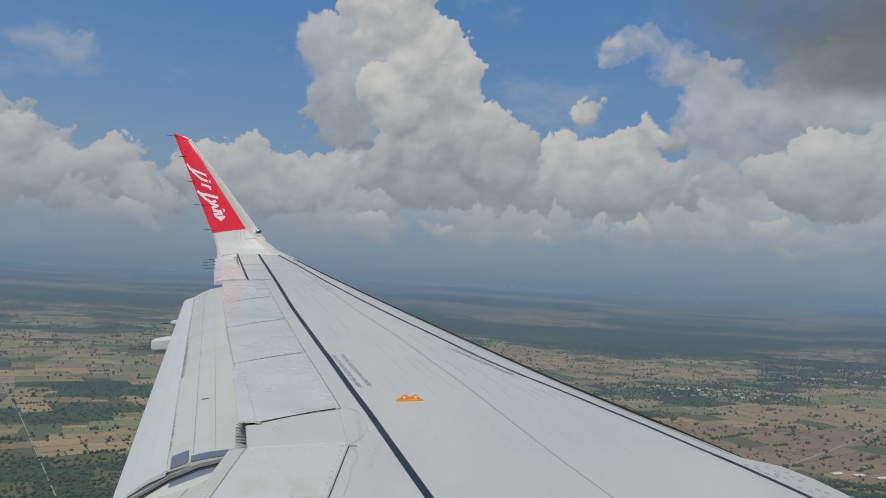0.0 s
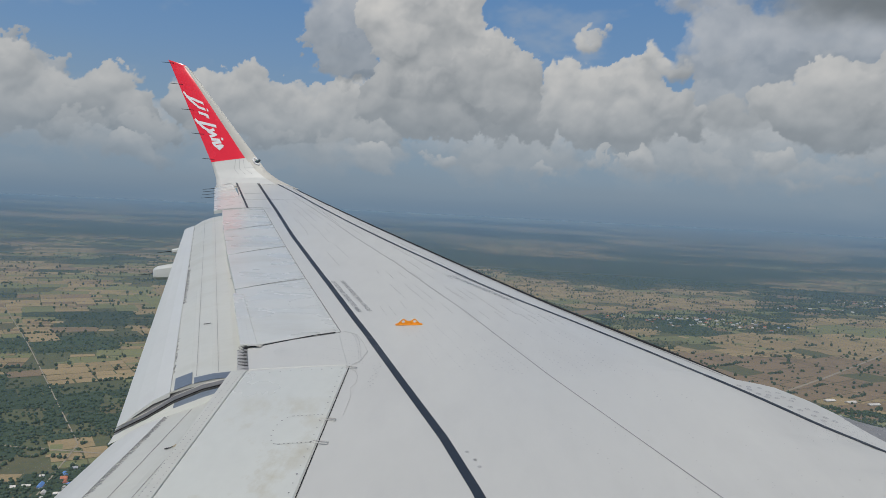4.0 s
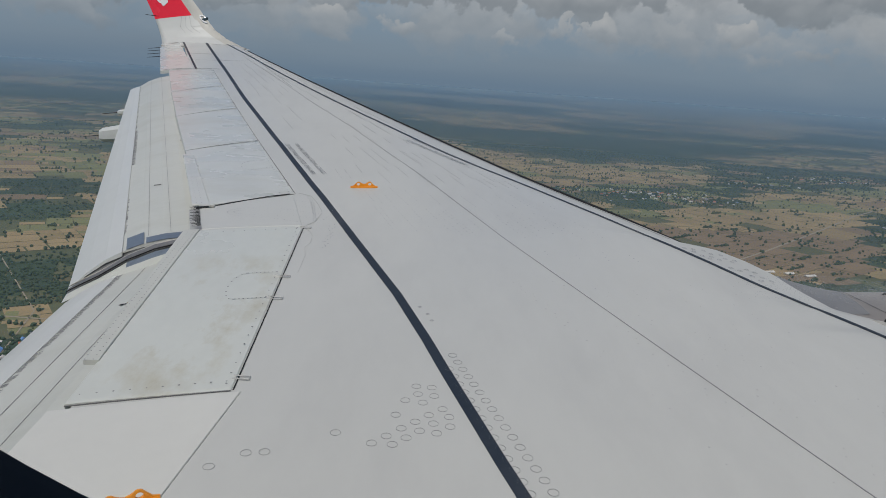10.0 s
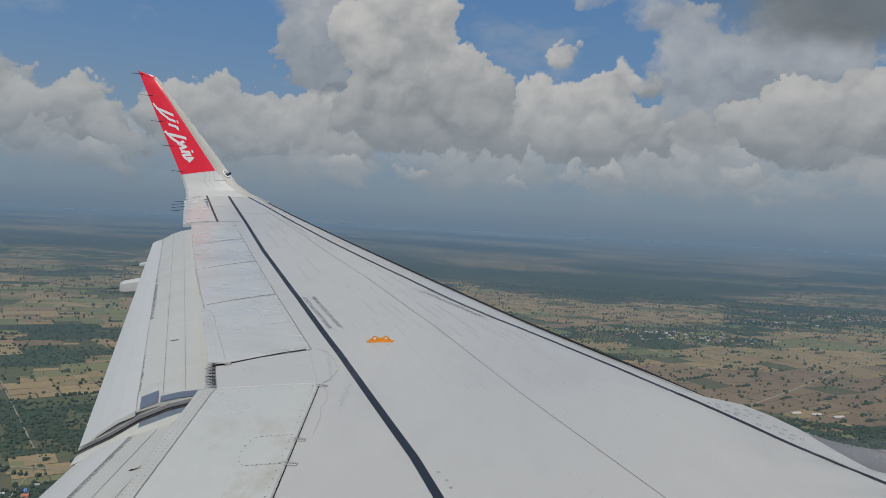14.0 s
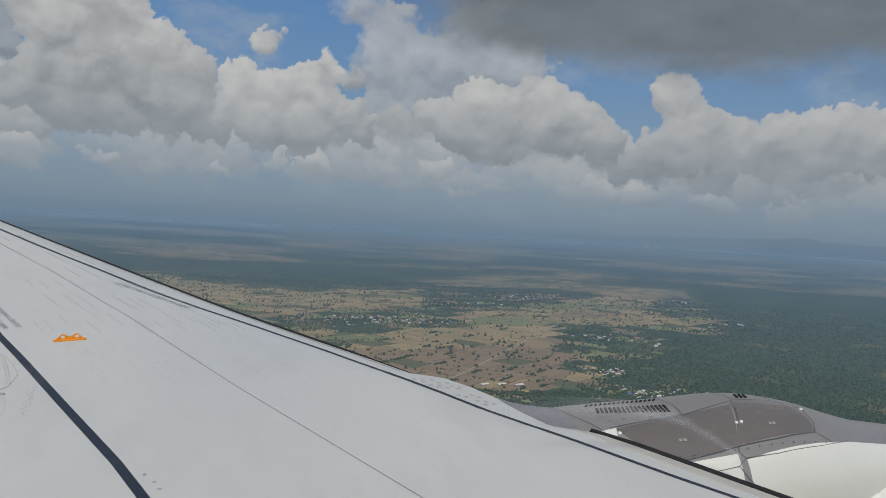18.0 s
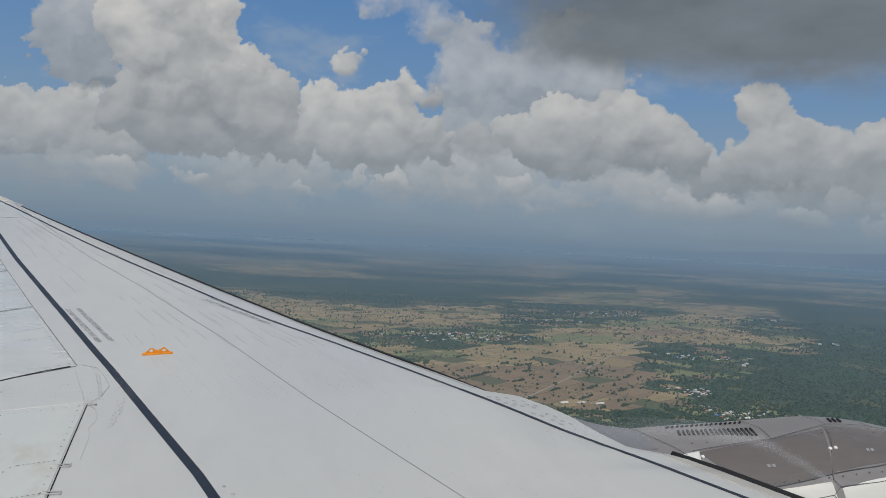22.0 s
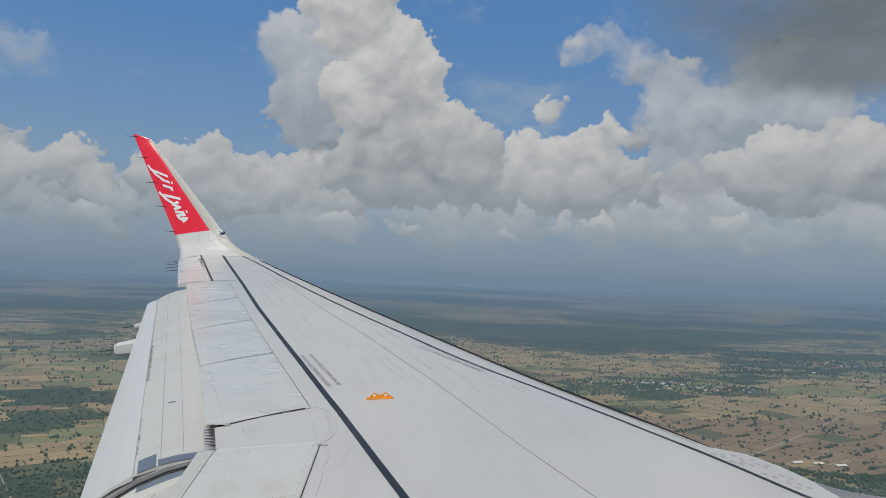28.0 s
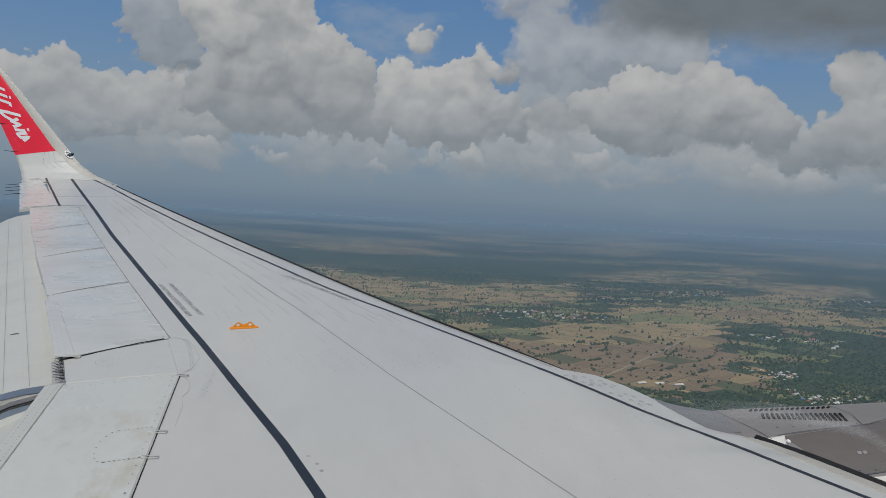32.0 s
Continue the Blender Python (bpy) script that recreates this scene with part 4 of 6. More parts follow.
def hump_quad(a, b, c, d, lift, n=12):
    """Sheet over the fairing between four (x, v) corners."""
    a, b, c, d = (Vector(q) for q in (a, b, c, d))
    verts, faces = [], []
    for i in range(n + 1):
        for j in range(n + 1):
            q = a.lerp(b, i / n).lerp(d.lerp(c, i / n), j / n)
            verts.append(on_hump(q.x, q.y, lift * (0.0 if i in (0, n) or j in (0, n) else 1)))
    for i in range(n):
        faces += [(i * (n + 1) + j, (i + 1) * (n + 1) + j, (i + 1) * (n + 1) + j + 1, i * (n + 1) + j + 1) for j in range(n)]
    return verts, faces


hp = lambda x, v, l: on_hump(x, v, l)
for q in (((-2.42, 0.31), (-1.40, 0.19), (-1.63, 0.505), (-2.25, 0.56)), ((-1.36, 0.16), (-0.74, 0.17), (-0.875, 0.455), (-1.62, 0.505))):
    part("access_panel", mesh("access_panel", *hump_quad(*q, 0.005), smooth=True), PYLON, pylon, "brownish metallic access panel")
for q in (((-2.9, 0.59), (-1.655, 0.545), (-1.66, 1.0), (-2.9, 1.0)), ((-1.60, 0.580), (0.1, 0.455), (0.3, 1.0), (-1.6, 1.0))):
    part("white_skirt", mesh("white_skirt", *hump_quad(*q, 0.006, 24), smooth=True), COWL, pylon, "cream white lower part of the fairing")
for line in ([(-2.453, 0.304), (-2.389, 0.295), (-2.074, 0.264), (-1.843, 0.248), (-1.55, 0.19), (-1.324, 0.141), (-1.166, 0.139), (-1.0, 0.129), (-0.80, 0.142), (-0.74, 0.20), (-0.80, 0.36), (-0.875, 0.455)], [(-0.875, 0.455), (-1.272, 0.495), (-1.624, 0.507), (-1.849, 0.529), (-2.25, 0.56)], [(-1.381, 0.168), (-1.418, 0.257), (-1.474, 0.331), (-1.56, 0.42), (-1.628, 0.506), (-1.64, 0.539), (-1.612, 0.573), (-1.678, 0.61), (-1.60, 0.70), (-1.5, 0.85)],
             [(-1.832, -0.3), (-1.832, 0.005), (-1.812, 0.114), (-1.85, 0.241)], [(-1.34, -0.3), (-1.339, 0.01), (-1.316, 0.063), (-1.324, 0.141)], [(-0.96, -0.2), (-0.945, 0.022), (-0.96, 0.13)], [(-0.875, 0.455), (-0.748, 0.52)], [(-2.64, -0.3), (-2.622, -0.014), (-2.598, 0.139), (-2.539, 0.258), (-2.50, 0.33)], [(-2.1, 0.63), (-1.896, 0.622), (-1.678, 0.61)], [(-1.612, 0.573), (-1.327, 0.577), (-0.887, 0.548), (-0.55, 0.50)]):
    strip("panel_joint", line, 0.0034, SEAM, pylon, 0.0075, hp)
for i in range(17):
    x = lerp(-2.385, -1.895, i / 16)
    part("louvre", mesh("louvre", *tube([on_hump(x + 0.012, lerp(0.068, 0.110, i / 16), 0.003), on_hump(x - 0.02, lerp(0.128, 0.200, i / 16), 0.003)], 0.0088, 6)), BLACK, pylon)
for i in range(16):
    x = lerp(-2.40, -1.865, i / 15)
    part("louvre", mesh("louvre", *tube([on_hump(x + 0.012, -0.03, 0.003), on_hump(x - 0.012, 0.004, 0.003)], 0.0075, 6)), BLACK, pylon)
for i in range(3):
    part("louvre", mesh("louvre", *tube([on_hump(-1.19 + 0.04 * i, 0.02, 0.004), on_hump(-1.23 + 0.04 * i, 0.088, 0.004)], 0.008, 6)), BLACK, pylon)
for x, v in ((-1.522, 0.367), (-1.478, 0.366), (-2.41, 0.348), (-0.75, 0.215)):
    bm = bmesh.new()
    p = on_hump(x, v, 0.006)
    n = (on_hump(x, v, 1.0) - on_hump(x, v, 0.0)).normalized()
    bmesh.ops.create_cone(bm, cap_ends=True, segments=16, radius1=0.013, radius2=0.010, depth=0.006, matrix=Matrix.Translation(p) @ Vector((0, 0, 1)).rotation_difference(n).to_matrix().to_4x4())
    part("latch", bm, WHITE, pylon, "round white latch")
for x, v in ((-2.041, 0.437), (-1.263, 0.397)):
    for i in range(2):
        strip("marking_bar", [(x + 0.034 * i, v), (x + 0.034 * i + 0.024, v)], 0.016, SEAML, pylon, 0.008, hp)
part("white_corner_plate", mesh("white_corner_plate", *hump_quad((-2.538, 0.318), (-2.399, 0.299), (-2.441, 0.385), (-2.513, 0.372), 0.006, 8)), COWL, pylon)
pts = [on_hump(-2.4 + 0.105 * i, v, 0.004) for i in range(16) for v in (0.235, 0.525)]
part("rivets", mesh("rivets", *join(*[tube([p, p + Vector((0, -0.002, 0.004))], 0.005, 5) for p in pts])), RIVET, pylon)["kind"] = "stuff"
# grey ramp from the wing's nose down to the pylon
verts, faces = [], []
for i in range(15):
    y = lerp(5.50, 6.44, i / 14)
    a = Vector((x_le(y) + reach(y) - 0.03, y, z_le(y) + 0.004))
    b = on_hump(-2.64, lerp(0.26, -0.62, i / 14), 0.004)
    for j in range(9):
        p = a.lerp(b, j / 8)
        p.z -= 0.006 * math.sin(math.pi * j / 8)
        verts.append(p)
faces = [(i * 9 + j, i * 9 + j + 1, i * 9 + j + 10, i * 9 + j + 9) for i in range(14) for j in range(8)]
ramp_part = part("rear_fairing", mesh("rear_fairing", verts, faces, smooth=True), RAMP, pylon, "plain mid-grey fairing between wing and pylon")
pts = [Vector(verts[i * 9 + j]) for i in range(1, 14) for j in (2, 6)]
part("rivets", mesh("rivets", *join(*[tube([p, p + Vector((0.002, 0, 0.004))], 0.005, 5) for p in pts])), RIVETL, ramp_part)["kind"] = "stuff"
# small screws on the inboard side of the cowling
pts = [on_cowl(-1.2 + 0.21 * i, 39 + 9 * ((i * 7) % 4), 0.002) for i in range(12)]
part("screws", mesh("screws", *join(*[tube([p, p + Vector((0, -0.003, 0.003))], 0.009, 6) for p in pts])), RIVET, plane)["kind"] = "stuff"

# ---- cabin wall with the window that the camera looks through ----
def hole(y, grow, n=120):
    """Rounded window outline at depth y."""
    cx, cz, w, h, r = -5.035, 1.871, 0.32 + grow * 2, 0.42 + grow * 2, 0.15 + grow
    pts = []
    for i in range(n):
        a = 2 * math.pi * (i + 0.5) / n
        sx, sz = (1 if math.cos(a) > 0 else -1), (1 if math.sin(a) > 0 else -1)
        pts.append((cx + sx * (w / 2 - r) + r * math.cos(a), y, cz + sz * (h / 2 - r) + r * math.sin(a)))
    return pts


def window_wall():
    n = 120
    rings = [hole(1.685, 0.012), hole(1.700, 0.0), hole(1.708, 0.03), hole(1.715, 0.10)]
    def outer(y):
        out = []
        for i in range(n):
            c, q = math.cos(2 * math.pi * (i + 0.5) / n), math.sin(2 * math.pi * (i + 0.5) / n)
            k = min(4.50 / abs(c), (0.44 if q > 0 else 0.96) / abs(q))
            out.append((-5.04 + k * c, y, 1.871 + k * q))
        return out
    rings = [outer(1.66), hole(1.669, 0.05)] + rings + [outer(1.722)]
    verts = [p for r in rings for p in r]
    faces = []
    for k in range(len(rings) - 1):
        faces += [(k * n + i, k * n + (i + 1) % n, (k + 1) * n + (i + 1) % n, (k + 1) * n + i) for i in range(n)]
    return mesh("window_surround", verts, faces, smooth=False)


part("window_surround", window_wall(), CABIN, plane, "grey rounded cabin window surround")


def barrel(r, side, x0=-9.55, x1=-0.53, n=56):
    """Round body section, flat where the window wall closes it, with plain end walls."""
    ring = [(side, 0.911)] + [(-0.2 + r * math.cos(a), 1.2 + r * math.sin(a)) for a in [radians(-12 - 312 * i / n) for i in range(n + 1)]] + [(side, 2.311)]
    m = len(ring)
    verts = [(x, y, z) for x in (x0, x1) for y, z in ring]
    faces = [(i, i + 1, m + i + 1, m + i) for i in range(m - 1)]
    return verts, faces + [tuple(range(m)), tuple(range(m, 2 * m))[::-1]]


part("fuselage_skin", mesh("fuselage_skin", *barrel(1.92, 1.722)), SKIN, plane, "white painted fuselage skin")
part("cabin_lining", mesh("cabin_lining", *barrel(1.86, 1.66, -9.50, -0.58)), CABIN, plane, "dim grey cabin lining")

# ---- land below, haze and clouds ----
HIGH = 100.0     # eye above the land at one fifth of its size
NEAR = Matrix.Scale(0.4, 4)     # the land again drawn together about the eye, so that the horizon lies within reach
LAND = material("scrub_land", (0.105, 0.115, 0.055), 0.9, vary=0.35, scale=0.012, fine=0.25, stain=(0.17, 0.13, 0.07), stain_amount=0.85, stain_scale=0.016)
FIELD = material("dry_field", (0.305, 0.226, 0.116), 0.9, vary=0.2, scale=0.05, fine=0.5, island=0.16, stain=(0.14, 0.155, 0.065), stain_amount=0.65, stain_scale=0.03)
GREEN = material("green_field", (0.195, 0.20, 0.088), 0.9, vary=0.14, scale=0.05, fine=0.8, island=0.09)
# ploughed earth, its dark colour also used where cloud shade lies
SOIL = material("ploughed_shaded_soil", (0.23, 0.165, 0.098), 0.9, vary=0.14, scale=0.05, fine=0.8, island=0.10)
LEAF = material("tree_canopy", (0.042, 0.066, 0.034), 0.85, vary=0.3, scale=0.012, fine=0.6, island=0.16)
TRACK = material("dirt_track", (0.34, 0.29, 0.21), 0.9, vary=0.1, scale=0.1, fine=2)
ROOFS = [material("roof_" + n, c, 0.6, vary=0.15, scale=0.5, fine=3, per_object=0.15) for n, c in (("rust", (0.42, 0.14, 0.07)), ("pale", (0.62, 0.58, 0.52)), ("grey", (0.33, 0.33, 0.34)), ("blue", (0.12, 0.24, 0.5)))]
WALLS = material("house_wall", (0.55, 0.5, 0.42), 0.8, vary=0.1)


def fbm(x, y, s, seed=0.0, octaves=4):
    return noise.fractal((x * s + seed, y * s - seed, seed), 1.0, 2.0, octaves)


VILLAGES = ((-148, 248, 40, 40), (235, 780, 85, 50), (419, 948, 60, 40), (557, 1070, 70, 40), (446, 654, 40, 34), (610, 726, 40, 16), (693, 765, 36, 12), (329, 488, 20, 18), (310, 420, 34, 22), (1024, 1501, 120, 40), (1326, 1655, 130, 40), (864, 1060, 40, 40), (-260, 700, 30, 16))
SAND_FAR = ((-150, 2300), (330, 2150), (300, 1760), (60, 1900))
# wooded band, its dark cover also standing in for cloud shade
SHADED_WOOD = ((-220, 2000), (154, 1600), (360, 1180), (215, 1060), (40, 1330), (-160, 1560))
SAND_MID = ((10, 1270), (195, 1050), (420, 1180), (350, 955), (244, 861), (140, 812), (20, 900))
VILLAGE_BELT = ((90, 770), (352, 930), (430, 850), (209, 690), (110, 690))
SAND_NEAR = ((300, 819), (378, 854), (480, 936), (528, 870), (481, 783), (341, 609), (343, 561), (289, 491), (265, 440), (212, 437), (150, 442), (62, 460), (62, 655), (143, 631), (193, 676), (253, 730))
SAND_RIGHT = ((614, 1041), (762, 1148), (875, 1280), (1003, 1346), (1050, 1284), (912, 1115), (787, 1034), (667, 887), (638, 784), (593, 748), (519, 770), (509, 839))
FAR_BELT = ((421, 1130), (492, 1213), (586, 1204), (672, 1148), (567, 982), (461, 933), (378, 854), (309, 826))
MIXED = ((341, 609), (471, 767), (573, 780), (621, 755), (713, 782), (700, 747), (566, 687), (462, 586), (354, 486), (323, 475), (343, 561))
ROADSIDE = ((751, 1001), (912, 1115), (863, 1045), (822, 951), (700, 780), (638, 777), (677, 888))
FOREST = ((1061, 1287), (1249, 1376), (1700, 1250), (1500, 700), (381, 180), (277, 250), (280, 344), (311, 462), (371, 500), (466, 586), (570, 687), (705, 747), (831, 961))
NEAR_VILLAGE = ((150, 439), (272, 447), (321, 519), (317, 462), (300, 400), (286, 330), (231, 270), (140, 280))
STRIPS = (((477, 1245), (653, 1489), (783, 1536), (722, 1382), (583, 1260)), ((720, 1331), (1136, 1906), (1250, 1930), (1014, 1579), (768, 1314)), ((2150, 4399), (2210, 3973), (1875, 3447), (1855, 3747)), ((1536, 4167), (1759, 3827), (1537, 3387), (1313, 3559)), ((1845, 2659), (1752, 2056), (1614, 1910), (1633, 2284)), ((1717, 1863), (1875, 1755), (1700, 1603), (1579, 1684)))


def within(x, y, plan):
    """Whether a place lies inside a closed plan."""
    on = False
    for (ax, ay), (bx, by) in zip(plan, plan[1:] + plan[:1]):
        if (ay > y) != (by > y) and x < ax + (bx - ax) * (y - ay) / (by - ay):
            on = not on
    return on


def cover(x, y):
    """Kind of land at a place: 0 scrub, 1 field, 2 forest, 3 village."""
    wx, wy = x + fbm(x, y, 0.010, 3.1) * 26, y + fbm(x, y, 0.008, 8.6) * 34
    far = math.hypot(x, y)
    grain = fbm(x * 0.8, y, 0.021, 4.4)
    for vx, vy, rx, ry in VILLAGES:
        if ((wx - vx) / rx) ** 2 + ((wy - vy) / ry) ** 2 < 1:
            return 3 if grain > -0.3 else 2
    if within(x, y, FOREST):
        return 2
    if within(wx, wy, SAND_NEAR) or within(wx, wy, SAND_RIGHT):
        return 1
    if within(wx, wy, MIXED) or within(wx, wy, NEAR_VILLAGE) or within(wx, wy, ROADSIDE):
        return 2 if grain > -0.02 else 3 if grain > -0.34 else 1
    if within(wx, wy, FAR_BELT) or within(wx, wy, VILLAGE_BELT):
        return 3 if grain > -0.05 else 2
    if any(within(wx, wy, plan) for plan in STRIPS):
        return 1 if grain > -0.3 else 0
    if within(wx, wy, SAND_MID):
        return 1 if grain > -0.52 else 0
    if within(wx, wy, SHADED_WOOD):
        return 2 if grain > -0.12 else 0
    if within(wx, wy, SAND_FAR):
        return 1
    if wx > 0.66 * wy + 58 and wy < 1000:
        return 2
    if x < 60 and far < 1900:
        v = fbm(x * 0.7, y, 0.012, 15.5)
        return 1 if v > -0.34 + 0.0002 * far else (0 if v > -0.50 + 0.0002 * far else 2)
    s = 0.0045 if far < 2000 else 0.0036 if far < 4500 else 0.0020
    band = fbm(x * 0.45 + 0.2 * y, y * 0.9, s, 7.7, 6)
    return 1 if band > 0.03 else (0 if band > -0.08 else 2)


ground_r, ground_n = [60 * 1.2 ** i for i in range(30)], 96
ground_r[-1] = 12400
verts, faces = [(0, 0, -HIGH)], []
for r in ground_r:
    for k in range(ground_n):
        a = 2 * math.pi * k / ground_n
        x, y = r * math.sin(a), r * math.cos(a)
        verts.append((x, y, -HIGH))
for k in range(ground_n):
    faces.append((0, 1 + (k + 1) % ground_n, 1 + k))
for i in range(len(ground_r) - 1):
    for k in range(ground_n):
        a, b = 1 + i * ground_n + k, 1 + i * ground_n + (k + 1) % ground_n
        faces.append((a, b, b + ground_n, a + ground_n))
ground = tagged(part("ground", mesh("ground", verts, faces), LAND, None), "flat scrubby plain with dry fields reaching the hazy horizon", "ground", kind="structure")
ground.matrix_world = NEAR

rng = random.Random(11)
fields = {k: ([], []) for k in range(4)}
spots = []


def parcel(x0, y0, x1, y1, least, most, out):
    """Cut a block of land into uneven fields."""
    w, d = x1 - x0, y1 - y0
    if max(w, d) < least or (max(w, d) < most and min(w, d) < most * 0.6 and rng.random() < 0.4):
        out.append((x0, y0, x1, y1))
        return
    k = rng.uniform(0.36, 0.64)
    if w > d * rng.uniform(0.8, 1.7):
        parcel(x0, y0, x0 + w * k, y1, least, most, out), parcel(x0 + w * k, y0, x1, y1, least, most, out)
    else:
        parcel(x0, y0, x1, y0 + d * k, least, most, out), parcel(x0, y0 + d * k, x1, y1, least, most, out)


for near, far, block, least, most in ((170, 700, 90, 13, 38), (700, 1500, 150, 22, 62), (1500, 3000, 220, 26, 74), (3000, 6200, 420, 50, 150), (6200, 11900, 900, 150, 360)):
    m = int(far / block) + 2
    for i in range(-m, m):
        for j in range(-m, m):
            cx, cy = (i + 0.5) * block, (j + 0.5) * block
            r = math.hypot(cx, cy)
            if not near - block < r < far + block or cy < 0.42 * abs(cx) - block:
                continue
            turn = radians(24 + 22 * fbm(cx, cy, 0.0011, 2.2) + (6 if (i + j) % 2 else -6))
            ca, sa = math.cos(turn), math.sin(turn)
            out = []
            parcel(-block * 0.54, -block * 0.54, block * 0.54, block * 0.54, least, most, out)
            for x0, y0, x1, y1 in out:
                mx, my = (x0 + x1) / 2, (y0 + y1) / 2
                x, y = cx + mx * ca - my * sa, cy + mx * sa + my * ca
                if not near <= math.hypot(x, y) < far:
                    continue
                on = cover(x, y)
                if on == 0:
                    continue
                sandy = any(within(x, y, plan) for plan in (SAND_NEAR, SAND_RIGHT, SAND_MID, SAND_FAR))
                # near sandy parcels go to dark soil, cloud shade put into colour
                patch = fbm(x * 0.6, y, 0.010, 21.0) - (0.9 if sandy and y < 600 else 0) + 0.55 * (rng.random() - 0.5) - (0.16 if sandy else 0.0)
                if x < -60:
                    patch += 0.12 + 0.30 * rng.uniform(-1, 1)
                kind = 3 if on == 2 else rng.choice((1, 2, 3, 3)) if on == 3 else 1 if patch > 0.26 else 2 if patch < -0.30 - (0.3 if sandy else 0.0) else 0
                v, f = fields[kind]
                k = len(v)
                lift = -HIGH + (1.4 if kind == 3 and far > 3100 else 0.12 + 0.1 * rng.random())
                g = 0.35 if far < 1600 else 0.0
                for px, py in ((x0 + g, y0 + g), (x1 - g, y0 + g), (x1 - g, y1 - g), (x0 + g, y1 - g)):
                    px, py = px + rng.uniform(-0.03, 0.03) * least, py + rng.uniform(-0.03, 0.03) * least
                    v.append((cx + px * ca - py * sa, cy + px * sa + py * ca, lift))
                f.append((k, k + 1, k + 2, k + 3))
                if far < 3100 and on == 1:      # trees and hedges along the edges
                    for _ in range(rng.randint(0, 1 if far < 1600 else 2)):
                        e = rng.random()
                        px, py = (lerp(x0, x1, e), y0) if rng.random() < 0.5 else (x0, lerp(y0, y1, e))
                        spots.append((cx + px * ca - py * sa, cy + px * sa + py * ca, rng.uniform(0.5, 1.15) * (1 + far / 3600)))
                    if rng.random() < 0.10:
                        for e in range(rng.randint(6, 16)):
                            px, py = lerp(x0, x1, e / 16) + rng.gauss(0, 0.4), y0 + rng.gauss(0, 0.6)
                            spots.append((cx + px * ca - py * sa, cy + px * sa + py * ca, rng.uniform(0.5, 1.0) * (1 + far / 4200)))
for kind, nm, lab, mat in ((0, "dry_fields", "patchwork of dry straw-coloured fields", FIELD), (1, "green_fields", "small green fields", GREEN), (2, "ploughed_fields", "ploughed brown fields, the near ones darkened for cloud shade", SOIL), (3, "far_woods", "dark woods far across the plain, partly in place of cloud shade", LEAF)):
    tagged(part(nm, mesh(nm, *fields[kind]), mat, None), lab, "woods" if kind == 3 else "fields", kind="stuff").matrix_world = NEAR


def clump(rnd, full=True):
    """Uneven low tree crown of a few facets, radius about 1."""
    bm = bmesh.new()
    if full:
        bmesh.ops.create_icosphere(bm, subdivisions=1, radius=1.0)
    else:
        bmesh.ops.create_cone(bm, segments=5, radius1=0.8, radius2=0.75, depth=1.1, cap_ends=False)
        top = bm.verts.new((rnd.uniform(-0.2, 0.2), rnd.uniform(-0.2, 0.2), 1.05))
        rim = [e for e in bm.edges if e.is_boundary and min(v.co.z for v in e.verts) > 0]
        for e in rim:
            bm.faces.new((*e.verts, top))
        bm.verts.index_update()
    for v in bm.verts:
        v.co *= rnd.uniform(0.72, 1.2)
        v.co.z = v.co.z * 0.85 + 0.6
    out = np.array([v.co[:] for v in bm.verts]), [tuple(v.index for v in f.verts) for f in bm.faces]
    bm.free()
    return out


CLUMPS = [clump(rng) for _ in range(6)]
FAR_CLUMPS = [clump(rng, False) for _ in range(8)]


def grove(name, places, label, category="trees", tall=1.0):
    vs, fs, base = [], [], 0
    for x, y, s in places:
        cv, cf = CLUMPS[rng.randrange(6)] if x * x + y * y < 700 ** 2 else FAR_CLUMPS[rng.randrange(8)]
        a = rng.uniform(0, 6.28)
        rot = np.array([[math.cos(a), -math.sin(a), 0], [math.sin(a), math.cos(a), 0], [0, 0, 1]])
        vs.append(cv @ rot.T * (s, s, min(s * rng.uniform(0.9, 1.6), 2.9) * tall) + (x, y, -HIGH))
        fs += [tuple(i + base for i in f) for f in cf]
        base += len(cv)
    me = bpy.data.meshes.new(name)
    me.from_pydata(np.concatenate(vs), [], fs)
    ob = tagged(part(name, me, LEAF, None), label, category, kind="stuff")
    ob.matrix_world = NEAR
    return ob


forest, village_trees, scrub = [], [], []
for _ in range(125000):
    r = 1 / lerp(1 / 225, 1 / 3600, rng.random() ** 0.85)
    a = radians(rng.uniform(-38, -13) if rng.random() < 0.16 else rng.uniform(-5, 58))
    x, y = r * math.sin(a), r * math.cos(a)
    k = cover(x, y)
    s = rng.uniform(0.55, 1.25) * max(1.0, r / 800)
    if k == 2:
        forest.append((x, y, s * 0.78))
    elif k == 3 and rng.random() < 0.75:
        village_trees.append((x, y, s))
    elif k == 0 and rng.random() < 0.5:
        scrub.append((x, y, s * 0.75))
    elif k == 1 and rng.random() < (0.045 if r < 900 else 0.20):
        spots.append((x, y, s * 0.85))
grove("forest", forest, "dense dark green forest canopy", tall=0.8)
grove("village_trees", village_trees, "green trees between the village houses")
grove("scrub_trees", scrub, "scattered dark scrub and bushes")
grove("field_trees", spots, "single trees along the field edges")


def house_meshes():
    out = []
    for rm in ROOFS:
        w = mesh("wall", *box((-1, -0.7, 0), (1, 0.7, 0.75)))
        r = mesh("roof", [(-1.15, -0.9, 0.7), (1.15, -0.9, 0.7), (1.15, 0.9, 0.7), (-1.15, 0.9, 0.7), (-1.15, 0, 1.35), (1.15, 0, 1.35)], [(0, 1, 5, 4), (2, 3, 4, 5), (0, 4, 3), (1, 2, 5), (3, 2, 1, 0)])
        w.materials.append(WALLS), r.materials.append(rm)
        out.append((w, r))
    return out


